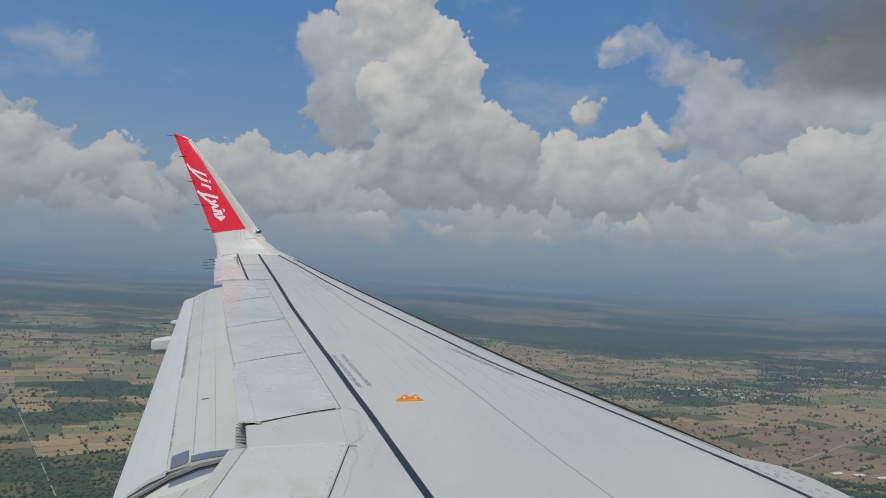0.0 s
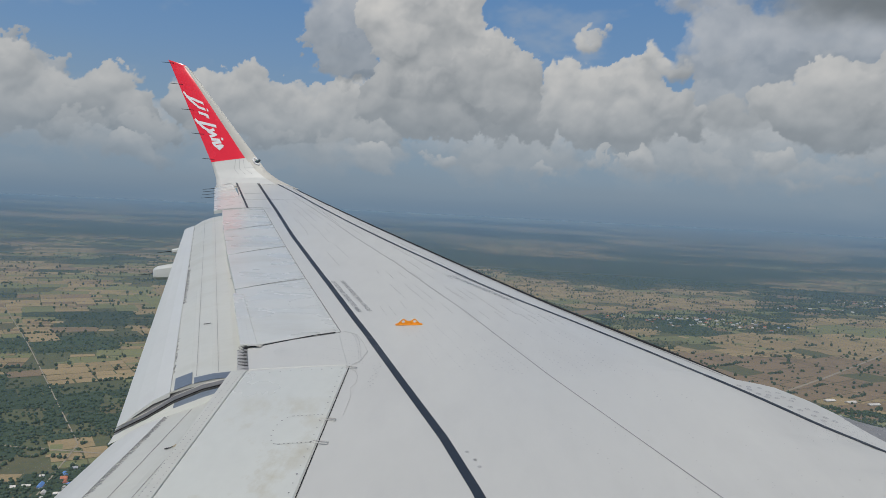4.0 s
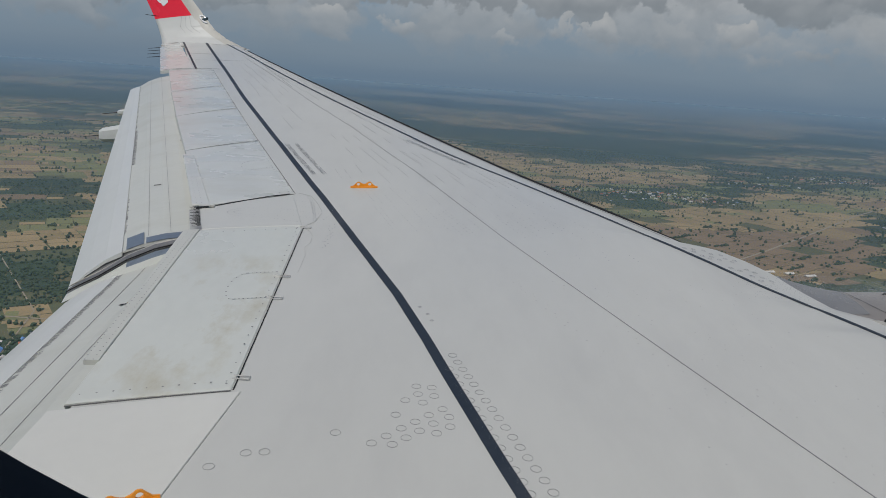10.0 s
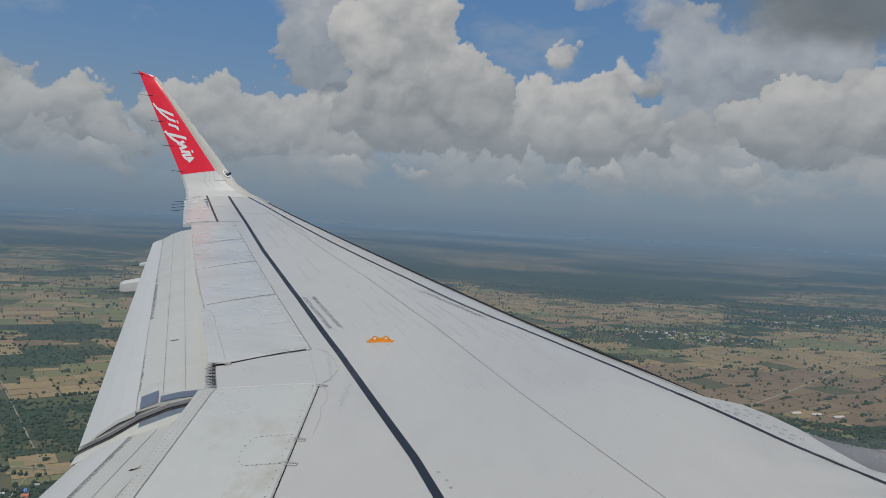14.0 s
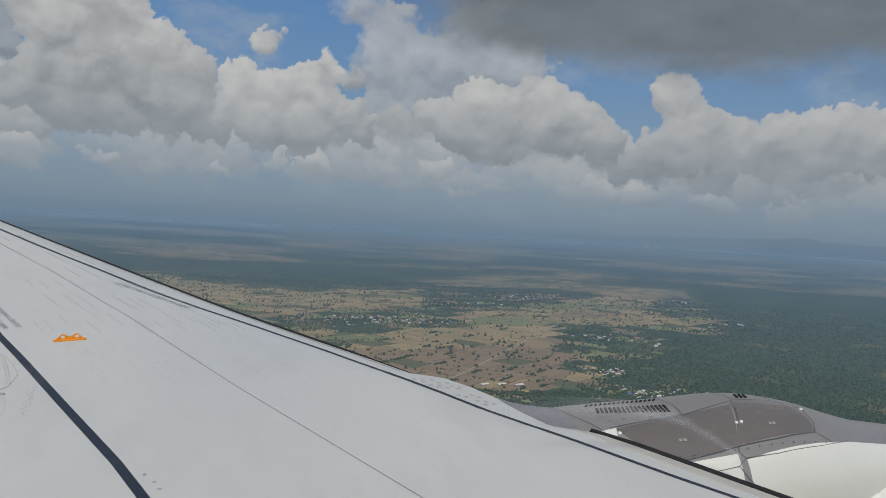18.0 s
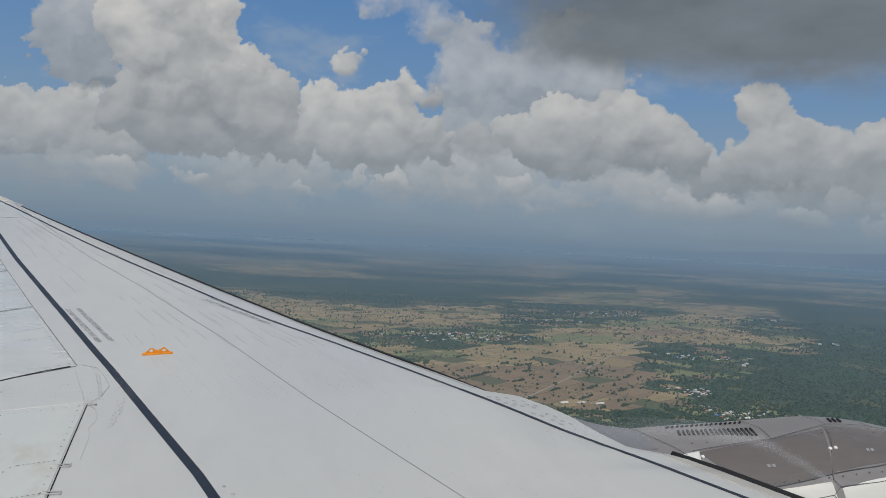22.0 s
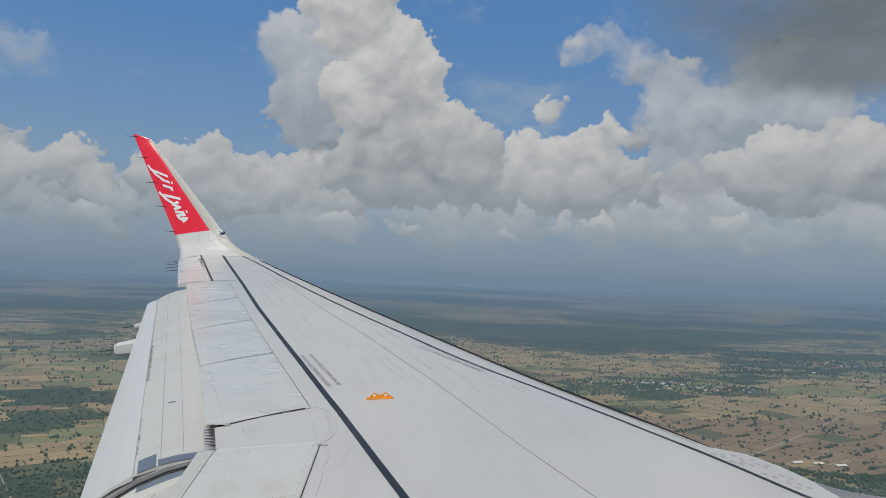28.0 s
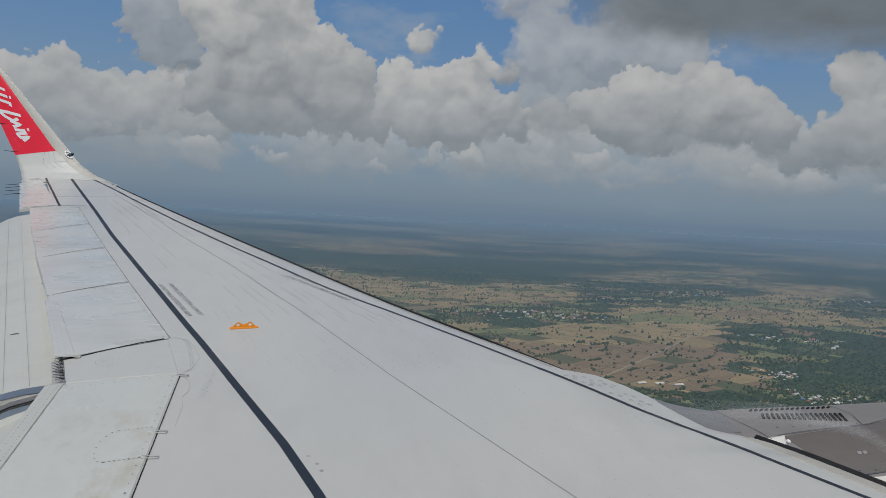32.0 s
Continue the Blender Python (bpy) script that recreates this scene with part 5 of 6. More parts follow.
HOUSES = house_meshes()
count, tries = 0, 0
while count < 296 and tries < 9000:
    tries += 1
    vx, vy, rx, ry = rng.choice(VILLAGES + VILLAGES[:2] * 6 + VILLAGES[2:5] + VILLAGES[7:9] * 2)
    x, y = rng.gauss(vx, rx * 0.5), rng.gauss(vy, ry * 0.45)
    if cover(x, y) == 1:
        continue
    k = rng.choices((0, 1, 2, 3), (4, 6, 4, 1 if y > 400 else 4))[0]
    h = tagged(new("house"), ("rust-red", "pale metal", "grey metal", "blue metal")[k] + " roofed village house among trees", "house", "village houses")
    s = rng.uniform(0.6, 1.1) * (1.0 if y < 600 else 1.2)
    h.matrix_world = NEAR @ Matrix.LocRotScale((x, y, -HIGH), Euler((0, 0, rng.choice((0.4, 1.97)) + rng.gauss(0, 0.15))), (s * rng.uniform(0.9, 1.9), s, s))
    part("wall", HOUSES[k][0], None, h)
    part("roof", HOUSES[k][1], None, h)
    count += 1
for x, y, long, turn in ((461, 606, 9, 0.9), (472, 616, 7, 0.9), (308, 424, 7, 0.5), (300, 432, 6, 0.5), (322, 404, 8, 0.45), (312, 410, 7, 0.45), (329, 482, 4, 0.7), (230, 455, 7, 0.35), (218, 458, 6, 0.35), (206, 459, 6, 0.35), (245, 374, 3, 0.4), (693, 763, 10, 0.8), (973, 1229, 16, 0.7), (941, 1140, 14, 0.7)):
    h = tagged(new("shed"), "long pale metal roofed shed beside the trees", "shed", "long sheds")
    h.matrix_world = NEAR @ Matrix.LocRotScale((x, y, -HIGH), Euler((0, 0, turn)), (long * 0.5, 1.5 + 0.001 * y, 1.1))
    part("wall", HOUSES[1][0], None, h)
    part("roof", HOUSES[1][1], None, h)
flat = lambda x, y, l: Vector((x, y, -HIGH + 0.3 + l))
for line, w in (([(180, 470), (195, 486), (238, 532), (316, 620), (413, 733), (497, 819)], 1.9), ([(925, 1183), (855, 1073), (783, 955)], 2.4), ([(-420, 640), (-300, 480), (-170, 300), (-150, 225)], 0.6), ([(-240, 300), (-190, 292), (-120, 290)], 1.2), ([(-520, 1330), (-470, 1160), (-430, 1050)], 2.4)):
    tagged(part("dirt_track", mesh("dirt_track", *ribbon(line, w, 0.0, flat, 12)), TRACK, None), "pale dirt track across the plain", "track", kind="structure").matrix_world = NEAR


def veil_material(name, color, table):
    """Sheet standing in for thin haze, lit by sun and sky: see-through, its haze painted as opacity by the distance
    from the middle.
    """
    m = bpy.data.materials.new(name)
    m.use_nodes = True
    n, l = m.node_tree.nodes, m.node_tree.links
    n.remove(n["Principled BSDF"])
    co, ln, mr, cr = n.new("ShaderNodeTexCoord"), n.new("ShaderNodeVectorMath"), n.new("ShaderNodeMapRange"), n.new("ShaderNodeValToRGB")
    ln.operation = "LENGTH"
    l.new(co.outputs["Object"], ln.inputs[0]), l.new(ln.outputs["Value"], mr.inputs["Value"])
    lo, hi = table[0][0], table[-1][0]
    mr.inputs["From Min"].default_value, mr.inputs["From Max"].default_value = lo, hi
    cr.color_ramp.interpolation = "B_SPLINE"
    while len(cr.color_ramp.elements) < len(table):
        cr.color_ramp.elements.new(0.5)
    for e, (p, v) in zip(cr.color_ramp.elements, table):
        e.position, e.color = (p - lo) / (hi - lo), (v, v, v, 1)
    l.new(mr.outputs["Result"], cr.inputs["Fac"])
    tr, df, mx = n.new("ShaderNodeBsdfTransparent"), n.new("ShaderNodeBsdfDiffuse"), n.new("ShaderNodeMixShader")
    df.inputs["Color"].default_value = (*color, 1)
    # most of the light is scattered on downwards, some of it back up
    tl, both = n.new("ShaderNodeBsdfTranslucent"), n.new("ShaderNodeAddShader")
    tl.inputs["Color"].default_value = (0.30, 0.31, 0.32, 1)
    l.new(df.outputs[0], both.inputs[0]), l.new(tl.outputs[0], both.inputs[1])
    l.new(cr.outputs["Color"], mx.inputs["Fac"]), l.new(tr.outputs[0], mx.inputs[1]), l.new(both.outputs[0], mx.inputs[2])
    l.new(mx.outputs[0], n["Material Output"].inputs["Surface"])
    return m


# distance haze painted by a sheet that turns more opaque outwards
low = veil_material("painted_haze", (0.135, 0.208, 0.284), ((0, 0.03), (300, 0.08), (700, 0.21), (1400, 0.42), (2600, 0.65), (4500, 0.85), (7500, 0.975), (9500, 1.0), (12400, 1.0)))
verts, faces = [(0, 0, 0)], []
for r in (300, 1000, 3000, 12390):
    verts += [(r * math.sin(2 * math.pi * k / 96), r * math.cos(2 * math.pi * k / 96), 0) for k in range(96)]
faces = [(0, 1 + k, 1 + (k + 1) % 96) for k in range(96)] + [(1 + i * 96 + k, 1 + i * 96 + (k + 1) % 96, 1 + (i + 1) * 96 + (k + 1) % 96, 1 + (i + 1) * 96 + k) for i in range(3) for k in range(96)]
h = tagged(part("haze_layer", mesh("haze_layer", verts, faces), low, None), "thin blue-grey sheet painting distance haze over the plain", "haze", kind="structure")
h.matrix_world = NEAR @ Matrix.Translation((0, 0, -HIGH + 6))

# clouds: a far glowing backdrop of sky, its colours painted as billows lit from above and behind
SKY_AZ, SKY_EL, SKY_STEP = (-44.0, 62.0), (-0.75, 24.0), 0.066
TABLE = np.random.RandomState(5).rand(3, 256, 256)


def lattice(x, y, k=0):
    """Smooth value noise, -1 to 1."""
    xi, yi = np.floor(x).astype(int), np.floor(y).astype(int)
    fx, fy = x - xi, y - yi
    fx, fy = fx * fx * fx * (fx * (fx * 6 - 15) + 10), fy * fy * fy * (fy * (fy * 6 - 15) + 10)
    t = TABLE[k]
    a, b = t[xi % 256, yi % 256], t[(xi + 1) % 256, yi % 256]
    c, d = t[xi % 256, (yi + 1) % 256], t[(xi + 1) % 256, (yi + 1) % 256]
    return 2 * ((a + (b - a) * fx) * (1 - fy) + (c + (d - c) * fx) * fy) - 1


def layered(x, y, k=0, octaves=5, gain=0.5):
    out, amp, f = 0, 1.0, 1.0
    for i in range(octaves):
        out = out + amp * lattice(x * f + 17.3 * i, y * f - 9.1 * i, (k + i) % 3)
        amp, f = amp * gain, f * 2.03
    return out


def billow(x, y):
    """Rounded heads: one minus the squared distance to the nearest scattered point."""
    xi, yi = np.floor(x).astype(int), np.floor(y).astype(int)
    best = np.full(x.shape, 9.0)
    for i in (-1, 0, 1):
        for j in (-1, 0, 1):
            a, b = (xi + i) % 256, (yi + j) % 256
            d = (xi + i + TABLE[0][a, b] - x) ** 2 + (yi + j + TABLE[1][a, b] - y) ** 2
            best = np.minimum(best, d)
    return 1 - np.minimum(best, 1.0)


az_axis = np.arange(SKY_AZ[0], SKY_AZ[1], SKY_STEP)
el_axis = np.arange(SKY_EL[0], SKY_EL[1], SKY_STEP)
AZ, EL = np.meshgrid(az_axis, el_axis)
CLOUD_RGB = np.zeros(AZ.shape + (3,))
CLOUD_A = np.zeros(AZ.shape)


def smooth01(v, a, b):
    t = np.clip((v - a) / (b - a), 0, 1)
    return t * t * (3 - 2 * t)


def blurred(v, times):
    for _ in range(times):
        p = np.pad(v, 1, mode="edge")
        v = (p[:-2, 1:-1] + p[2:, 1:-1] + p[1:-1, :-2] + p[1:-1, 2:] + 2 * v) / 6
    return v


def cloud_layer(lumps, seed, base, soft=0.30, size=1.0, bright=1.0, dense=1.0, shade=0.52, ragged=1.0, lumpy=1.0):
    """Lay one cloud over the sky: lumps (azimuth, elevation, half width, half height), base: elevation of its flat underside."""
    sl = (AZ > min(l[0] - l[2] * 1.8 for l in lumps) - 2) & (AZ < max(l[0] + l[2] * 1.8 for l in lumps) + 2) & (EL > min(l[1] - l[3] * 1.8 for l in lumps) - 2) & (EL < max(l[1] + l[3] * 1.8 for l in lumps) + 2)
    rows, cols = np.where(sl.any(1))[0], np.where(sl.any(0))[0]
    win = np.s_[rows[0]:rows[-1] + 1, cols[0]:cols[-1] + 1]
    x, y = AZ[win], EL[win]
    wx = x + 1.0 * ragged * layered(x * 0.35 + seed, y * 0.35, 0, 4) + 0.20 * ragged * layered(x * 1.9, y * 1.9 + seed, 1, 4, 0.6)
    wy = y + 0.85 * ragged * layered(x * 0.35, y * 0.35 + seed, 1, 4) + 0.20 * ragged * layered(x * 1.9 + seed, y * 1.9, 2, 4, 0.6)
    body = np.zeros(x.shape)
    for a, e, ra, re in lumps:
        q = ((wx - a) / ra) ** 2 + ((wy - e) / re) ** 2
        body = np.maximum(body, np.maximum(1 - q / 1.5, 0) ** 0.8 * min(ra, re)) + 0.12 * np.maximum(1 - q / 1.35, 0)
    inside = smooth01(body, 0.0, 0.5)
    h = body + 0.75 * lumpy * size * (billow(wx / (2.1 * size) + seed, wy / (2.1 * size)) - 0.5) * smooth01(body, 0.0, 0.9)
    h = h + inside * 0.30 * size * (billow(wx / (0.9 * size), wy / (0.9 * size) + seed) - 0.5)
    fine = inside * size * (0.20 * (billow(wx / (0.4 * size) + seed, wy / (0.4 * size)) - 0.5) + 0.13 * layered(wx * 1.6, wy * 1.6 + seed, 0, 5, 0.62))
    h = h + fine
    # crisp heads here, ragged thin edges there
    loose = smooth01(layered(x * 0.28 + seed, y * 0.4, 2, 4), -0.35, 0.75) * 0.8 + 0.9 * smooth01(-(y - base), -2.6, 0.2)
    edge = soft * (0.9 + 3.4 * loose)
    alpha = smooth01(h, 0.12 * size, 0.12 * size + edge)
    foot = 0.45 * wy + 0.55 * y + 0.5 * layered(x * 0.45, y * 0.9 + seed, 1, 4)
    alpha = alpha * smooth01(foot, base - 1.5, base + 0.5)
    mist = smooth01(body + 0.7 * layered(wx * 0.5, wy * 0.8 + seed, 2, 5, 0.6), 0.0, 1.5) * smooth01(body, 0.0, 0.6) * smooth01(foot, base - 1.8, base + 0.4)
    alpha = np.maximum(alpha * (0.86 + 0.14 * smooth01(h, 0.3, 1.2)), 0.5 * mist)
    light = 0
    for times, relief, weight in ((70, 0.85, 0.55), (16, 0.62, 0.30), (3, 0.5, 0.15)):
        gy, gx = np.gradient(blurred(h, round(times * 1.65)) * relief, SKY_STEP)
        light = light + weight * np.clip((0.22 * gx - 0.72 * gy + 0.52) / np.sqrt(1 + gx ** 2 + gy ** 2), 0, 1.05)
    top = max(l[1] + l[3] for l in lumps)
    depth = smooth01(y + 0.9 * layered(x * 0.4, y * 0.5 + seed, 0, 4), base - 0.3, base + 0.7 * (top - base))
    cast = smooth01(layered(wx * 0.30 + 3, wy * 0.55 + seed, 2, 4), 0.0, 0.9)      # heads in the shade of others
    lum = (1 - shade) + shade * (0.40 * depth + 0.60 * light * (0.6 + 0.4 * depth)) - 0.08 * cast
    lum = lum * (0.95 + 0.06 * layered(x * 0.9, y * 0.9 + seed, 1, 4)) * bright
    warm = np.clip(lum, 0, 1)[..., None]
    rgb = lum[..., None] * (np.array((0.245, 0.286, 0.328)) * (1 - warm) * 2.15 + np.array((0.64, 0.62, 0.59)) * warm)
    a = alpha * dense
    CLOUD_RGB[win] = CLOUD_RGB[win] * (1 - a[..., None]) + rgb * a[..., None]
    CLOUD_A[win] = CLOUD_A[win] * (1 - a) + a


# far banks first, near ones last
cloud_layer([(-40, 5.2, 8, 2.6), (-27, 4.6, 6, 2.2), (-12, 4.4, 7, 2.2), (3, 4.8, 7, 2.4), (17, 5.4, 8, 2.8), (30, 5.2, 7, 2.4), (43, 4.8, 8, 2.4), (56, 4.8, 8, 2.6)], 31.0, 2.0, soft=0.9, size=1.1, bright=0.88, dense=0.85, shade=0.32)
cloud_layer([(-38, 9, 4, 3), (-44, 10, 5, 5.5), (-33, 7.2, 3.2, 2.4)], 12.0, 3.4, soft=0.6, size=1.5, bright=0.78, dense=0.85, shade=0.42)
cloud_layer([(-27.0, 6.4, 1.9, 2.0), (-30.4, 5.6, 2.6, 2.2), (-35.0, 6.4, 3.2, 2.8), (-24.2, 4.6, 2.2, 1.6)], 6.0, 2.8, bright=0.86)
# grey drift between the tall cloud and the dark one above
cloud_layer([(17.0, 13.6, 2.2, 3.2), (20.0, 11.6, 3.0, 3.2), (23.5, 13.4, 3.2, 2.6), (18.5, 8.4, 2.8, 2.8), (26.5, 12.4, 3.0, 2.2), (11.5, 17.4, 3.2, 1.2), (14.5, 15.8, 2.2, 2.0)], 41.0, 6.0, soft=0.8, size=1.2, bright=0.84, dense=0.78, shade=0.40)
cloud_layer([(38.0, 10.0, 1.5, 2.2), (39.6, 7.2, 2.8, 2.4), (43.0, 6.6, 2.8, 2.2), (45.9, 8.0, 2.0, 1.8), (47.8, 6.6, 2.6, 2.0), (50.4, 7.8, 2.2, 2.0), (55.0, 7.2, 3.6, 3.0), (60.0, 7.5, 3.5, 3.4), (36.4, 5.8, 2.0, 1.7), (44.0, 5.0, 7.0, 1.3)], 4.0, 3.6, bright=0.84, shade=0.50)
cloud_layer([(22.6, 7.9, 2.6, 2.0), (25.8, 9.0, 2.8, 2.3), (29.6, 8.9, 2.7, 2.1), (32.4, 7.4, 1.8, 1.8), (27.0, 6.8, 6.0, 1.4)], 3.0, 5.0, bright=0.87)
cloud_layer([(-20.6, 7.2, 2.0, 1.9), (-17.2, 7.0, 2.4, 1.8), (-13.8, 6.4, 2.0, 1.7), (-10.2, 6.8, 1.7, 1.5), (-8.2, 5.4, 1.8, 1.4), (-15.0, 5.2, 5.0, 1.4)], 5.0, 3.4, bright=0.87)
# tall cloud: greyer misty side, then the bright billows
cloud_layer([(-11.2, 12.6, 2.2, 2.6), (-11.4, 16.2, 2.0, 2.6), (-10.0, 9.6, 1.8, 1.8), (-8.6, 20.5, 2.6, 2.6), (-9.0, 15.0, 2.4, 3.0)], 22.0, 8.4, soft=0.6, size=0.9, bright=0.88, dense=0.82, shade=0.46, ragged=1.3)
cloud_layer([(-7.0, 19.0, 3.0, 3.0), (-4.6, 16.2, 2.8, 2.6), (-2.4, 13.6, 2.6, 2.6), (-6.4, 12.6, 2.6, 2.6), (0.6, 11.6, 2.2, 2.0), (-2.6, 9.8, 3.0, 2.6), (2.6, 9.8, 2.0, 1.8), (-6.8, 8.6, 2.2, 2.0), (-4.0, 6.8, 2.6, 1.8), (2.0, 7.4, 3.0, 2.2)], 1.0, 4.4, bright=0.96)
cloud_layer([(5.8, 8.6, 1.5, 1.7), (8.4, 9.0, 1.9, 1.9), (11.0, 8.6, 1.8, 1.9), (13.6, 8.0, 1.7, 1.6), (15.6, 6.8, 1.5, 1.5), (9.6, 6.8, 4.6, 1.8)], 14.0, 4.6, bright=0.93)
cloud_layer([(12.2, 12.4, 0.8, 0.9), (12.9, 11.2, 1.0, 0.9), (14.2, 10.6, 1.2, 1.0)], 16.0, 9.4, size=0.6, bright=0.95, soft=0.4)
cloud_layer([(8.1, 12.0, 1.15, 0.85), (8.4, 12.8, 0.8, 0.6), (7.5, 13.2, 0.4, 0.5)], 2.0, 11.0, size=0.6, bright=0.93, soft=0.4)
# dark flat underside of a nearer cloud
drift = layered(AZ * 0.11, EL * 0.2, 0, 5, 0.55)
deck = 0.96 * smooth01(EL - 13.4 + 0.04 * (AZ - 25) + 1.0 * drift, -1.5, 1.7) * smooth01(AZ + 0.5 * EL + 2.2 * layered(AZ * 0.17, EL * 0.25, 1, 5, 0.55), 22, 36)
deck_rgb = np.array((0.170, 0.194, 0.214)) * (1 + 0.16 * layered(AZ * 0.10 + 5, EL * 0.22, 2, 5, 0.55))[..., None]
CLOUD_RGB = CLOUD_RGB * (1 - deck[..., None]) + deck_rgb * deck[..., None]
CLOUD_A = CLOUD_A * (1 - deck) + deck
cloud_layer([(-30.0, 14.2, 2.4, 1.1)], 10.0, 12.6, soft=0.8, bright=0.9, dense=0.35, shade=0.35)
cloud_layer([(5.0, 2.8, 0.9, 0.6), (-8.6, 3.4, 1.6, 0.9), (-3.4, 3.0, 1.6, 0.6), (11.8, 3.7, 1.5, 0.9), (9.0, 3.9, 1.0, 0.6), (20.4, 4.4, 1.3, 0.9), (16.4, 2.7, 1.2, 0.6), (22.8, 2.9, 1.6, 0.6), (26.2, 2.7, 1.2, 0.5), (33.5, 3.6, 1.7, 0.9), (36.4, 3.4, 1.6, 1.0), (41.0, 2.8, 1.8, 0.8), (47, 2.8, 2.2, 0.8), (-3.0, 2.9, 1.3, 0.9), (-8.0, 2.6, 1.2, 0.7), (-25, 2.4, 2.0, 0.8)], 7.0, 2.0, soft=0.25, size=0.5, bright=1.0)
rnd = random.Random(8)
for k in range(7):      # broken small heads under the bases
    cloud_layer([(rnd.uniform(-30, 56), rnd.uniform(2.8, 4.8), rnd.uniform(0.9, 2.2), rnd.uniform(0.5, 1.0)) for _ in range(6)], 50.0 + k, 2.3, soft=0.5, size=0.6, bright=rnd.uniform(0.82, 0.95), dense=0.5, shade=0.36)
# clear sky behind, haze painted into the colours, thickening towards the horizon over all of it
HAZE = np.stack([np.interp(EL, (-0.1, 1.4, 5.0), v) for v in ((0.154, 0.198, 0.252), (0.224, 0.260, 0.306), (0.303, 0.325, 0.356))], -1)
blue = np.stack([np.interp(EL, (0, 5, 11, 18, 24), v) for v in ((0.215, 0.20, 0.14, 0.092, 0.08), (0.29, 0.31, 0.262, 0.212, 0.198), (0.36, 0.425, 0.45, 0.43, 0.41))], -1)
thin = smooth01(layered(AZ * 0.16, EL * 0.3 + 3, 1, 5, 0.6), -0.2, 1.1)[..., None] * 0.36
blue = blue * (1 - thin) + np.array((0.36, 0.40, 0.44)) * thin
CLOUD_RGB = CLOUD_RGB + blue * (1 - CLOUD_A[..., None])
# far hill and haze veil, both painted into the backdrop's colours
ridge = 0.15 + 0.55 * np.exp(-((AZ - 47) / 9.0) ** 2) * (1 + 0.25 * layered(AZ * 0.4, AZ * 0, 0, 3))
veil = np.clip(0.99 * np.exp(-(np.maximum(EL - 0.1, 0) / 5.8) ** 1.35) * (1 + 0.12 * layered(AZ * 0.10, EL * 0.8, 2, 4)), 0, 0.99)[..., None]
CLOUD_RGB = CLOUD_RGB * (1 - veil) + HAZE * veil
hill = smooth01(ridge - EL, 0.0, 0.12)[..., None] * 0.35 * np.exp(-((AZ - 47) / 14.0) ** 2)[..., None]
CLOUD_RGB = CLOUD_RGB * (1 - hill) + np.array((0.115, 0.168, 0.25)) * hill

R_SKY = 4600.0
a, e = np.radians(AZ), np.radians(EL)
pos = np.stack([R_SKY * np.sin(a) * np.cos(e), R_SKY * np.cos(a) * np.cos(e), R_SKY * np.sin(e)], -1).reshape(-1, 3)
rows_n, cols_n = AZ.shape
ids = np.arange(rows_n * cols_n).reshape(rows_n, cols_n)
quads = np.stack([ids[:-1, :-1], ids[:-1, 1:], ids[1:, 1:], ids[1:, :-1]], -1).reshape(-1, 4)
me = bpy.data.meshes.new("cloudy_sky")
me.vertices.add(len(pos)), me.loops.add(quads.size), me.polygons.add(len(quads))
me.vertices.foreach_set("co", pos.ravel())
me.loops.foreach_set("vertex_index", quads.ravel())
me.polygons.foreach_set("loop_start", np.arange(0, quads.size, 4))
me.update(), me.validate()
# cloud light, shade and haze are held in these glowing vertex colours
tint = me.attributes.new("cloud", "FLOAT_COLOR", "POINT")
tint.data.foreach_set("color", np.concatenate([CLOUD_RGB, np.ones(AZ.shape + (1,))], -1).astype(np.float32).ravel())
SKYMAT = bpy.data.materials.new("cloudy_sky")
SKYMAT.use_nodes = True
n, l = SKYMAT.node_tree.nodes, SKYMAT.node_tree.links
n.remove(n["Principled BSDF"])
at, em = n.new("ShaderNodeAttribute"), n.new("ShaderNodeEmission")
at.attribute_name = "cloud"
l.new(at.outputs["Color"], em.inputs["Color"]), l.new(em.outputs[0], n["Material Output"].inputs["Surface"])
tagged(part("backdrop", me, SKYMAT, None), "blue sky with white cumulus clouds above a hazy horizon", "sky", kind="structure")

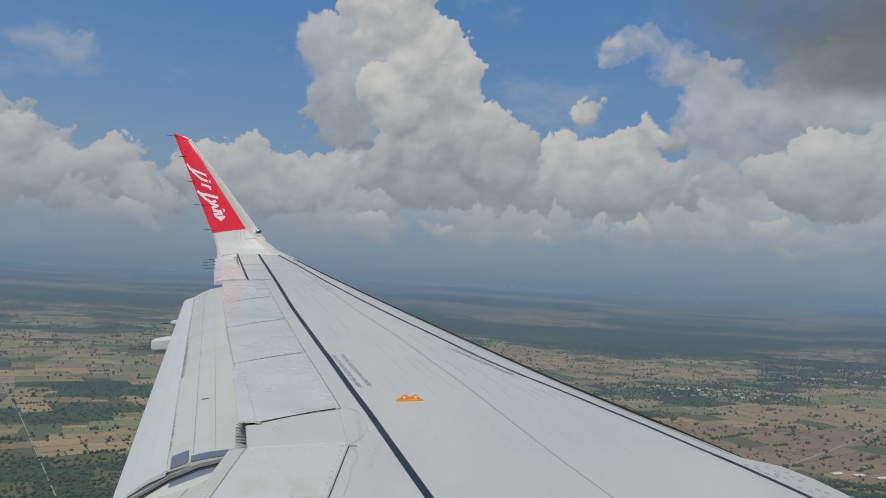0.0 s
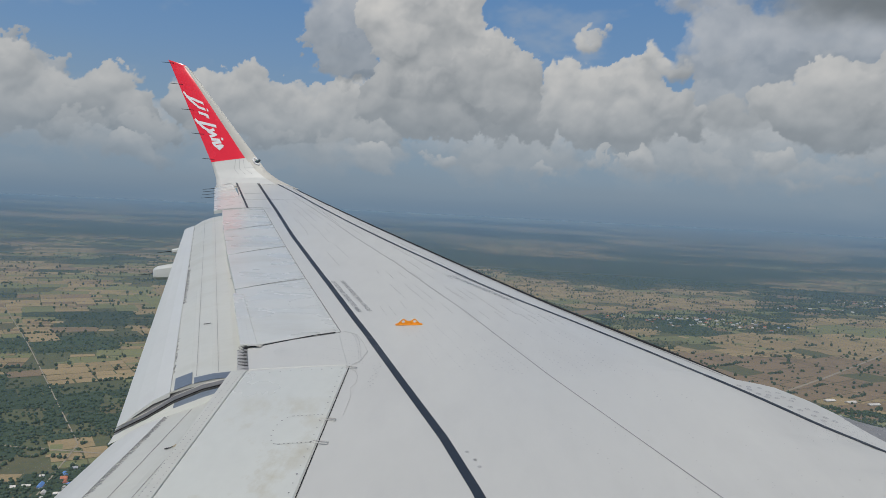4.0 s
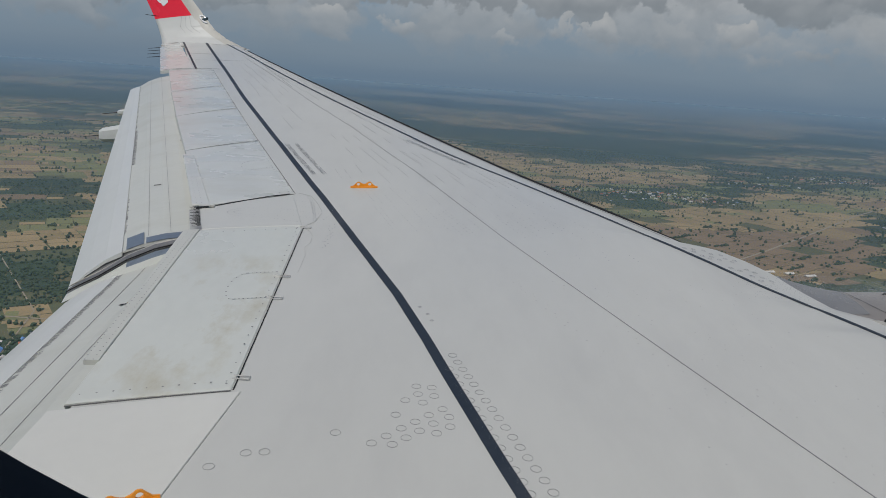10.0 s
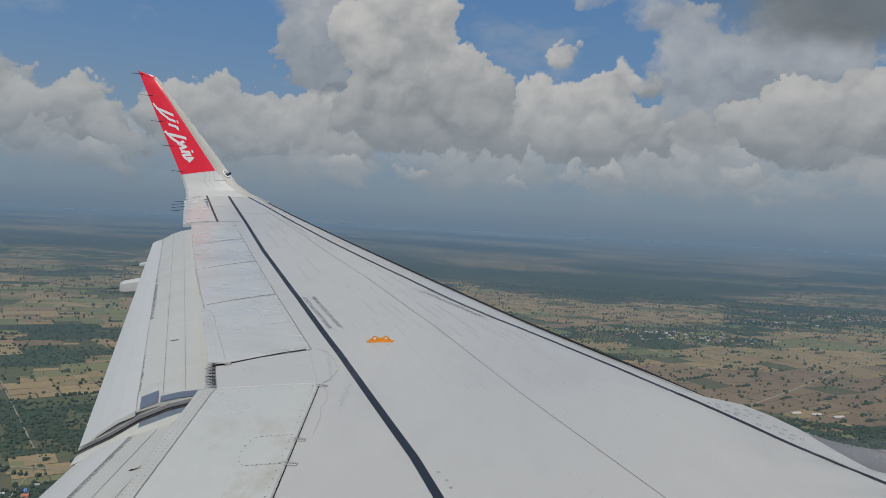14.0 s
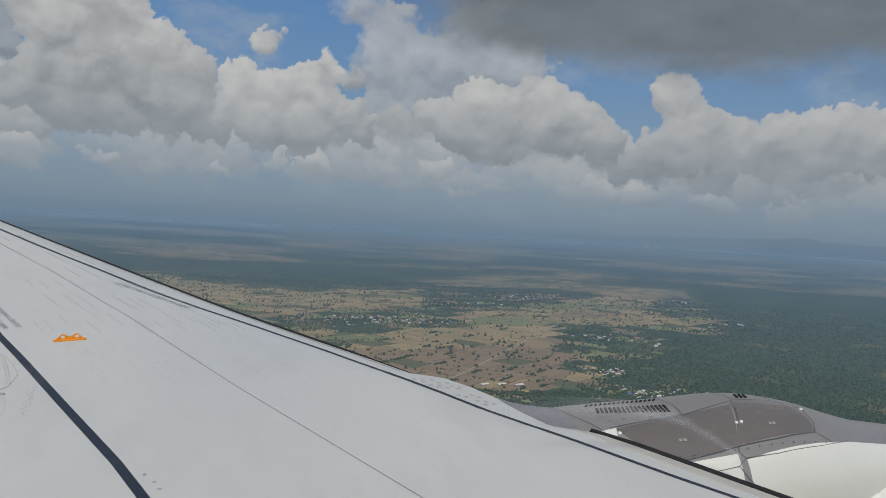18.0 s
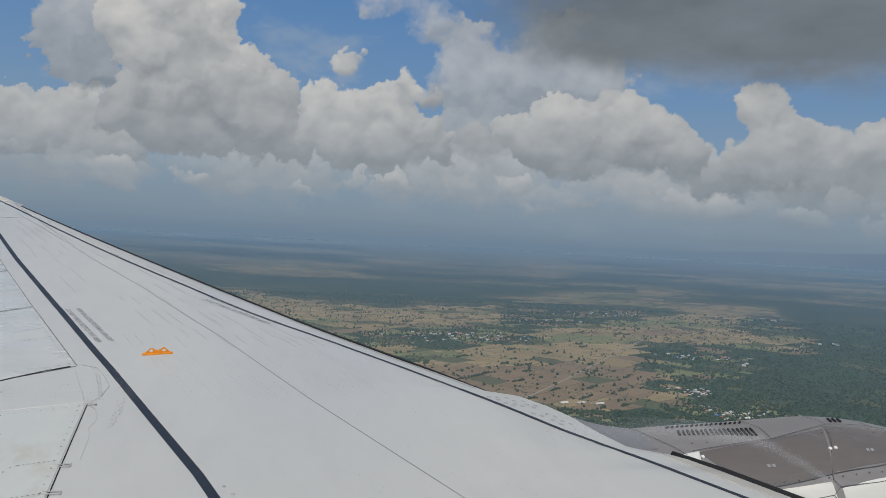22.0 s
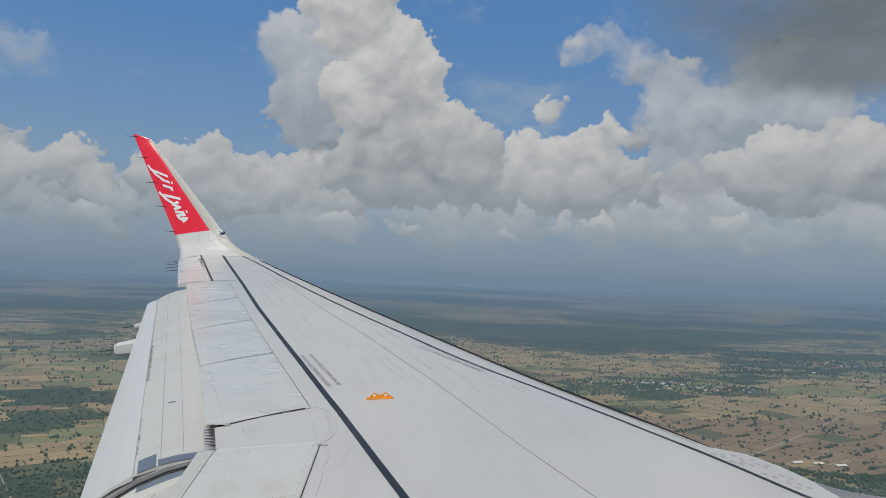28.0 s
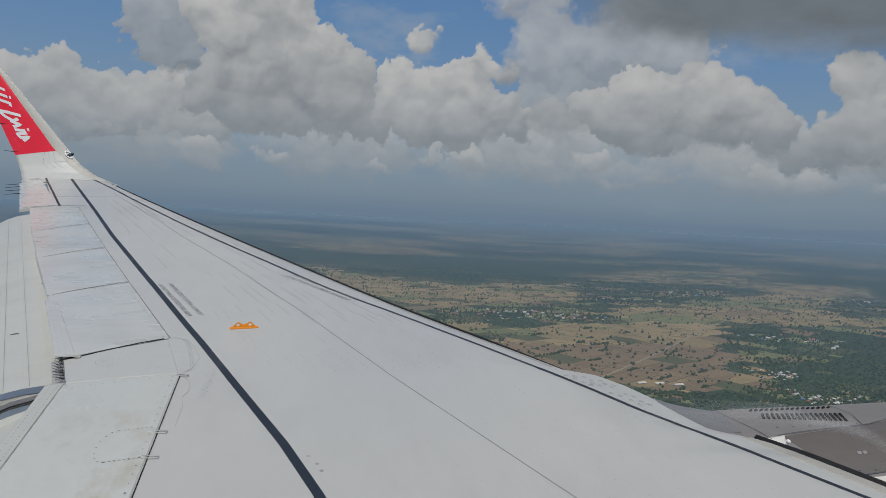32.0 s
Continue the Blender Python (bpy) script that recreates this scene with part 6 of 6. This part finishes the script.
# vapour streaming from the engine strake over the wing
VAPOUR = bpy.data.materials.new("vapour")
VAPOUR.use_nodes = True
vn, vl = VAPOUR.node_tree.nodes, VAPOUR.node_tree.links
vt, vd, vr, vm = vn.new("ShaderNodeBsdfTransparent"), vn.new("ShaderNodeBsdfDiffuse"), vn.new("ShaderNodeTexNoise"), vn.new("ShaderNodeMixShader")
vmr, vco, vmp = vn.new("ShaderNodeMapRange"), vn.new("ShaderNodeTexCoord"), vn.new("ShaderNodeMapping")
vmp.inputs["Scale"].default_value = (0.5, 3, 3)
vd.inputs["Color"].default_value = (0.8, 0.82, 0.85, 1)
vr.inputs["Scale"].default_value, vr.inputs["Detail"].default_value = 5, 4
vmr.inputs["From Min"].default_value, vmr.inputs["From Max"].default_value, vmr.inputs["To Min"].default_value, vmr.inputs["To Max"].default_value = 0.3, 0.7, 0.012, 0.06
vl.new(vco.outputs["Object"], vmp.inputs["Vector"]), vl.new(vmp.outputs["Vector"], vr.inputs["Vector"]), vl.new(vr.outputs["Fac"], vmr.inputs["Value"])
vs, vf, vk = vn.new("ShaderNodeSeparateXYZ"), vn.new("ShaderNodeMapRange"), vn.new("ShaderNodeMath")
vf.interpolation_type, vk.operation = "SMOOTHSTEP", "MULTIPLY"
vf.inputs["From Min"].default_value, vf.inputs["From Max"].default_value = -3.7, -2.6
vl.new(vco.outputs["Object"], vs.inputs[0]), vl.new(vs.outputs["X"], vf.inputs["Value"]), vl.new(vf.outputs["Result"], vk.inputs[0]), vl.new(vmr.outputs["Result"], vk.inputs[1])
vl.new(vk.outputs[0], vm.inputs["Fac"]), vl.new(vt.outputs[0], vm.inputs[1]), vl.new(vd.outputs[0], vm.inputs[2]), vl.new(vm.outputs[0], vn["Material Output"].inputs["Surface"])
line = [(-1.78, 5.02, 0.43), (-2.0, 5.02, 0.55), (-2.32, 5.01, 0.70), (-2.7, 5.0, 0.775), (-3.2, 4.99, 0.80), (-3.8, 4.97, 0.81), (-4.4, 4.93, 0.81)]
trail = tagged(new("vapour_trail"), "thin white vapour streak from the engine over the wing", "vapour")
trail.matrix_world = AIR
for k in (1.0, 0.6, 0.3):
    part("vapour_sheath", mesh("vapour_sheath", *tube(line, [w * k for w in (0.012, 0.03, 0.042, 0.05, 0.062, 0.07, 0.075)], 14), smooth=True), VAPOUR, trail)
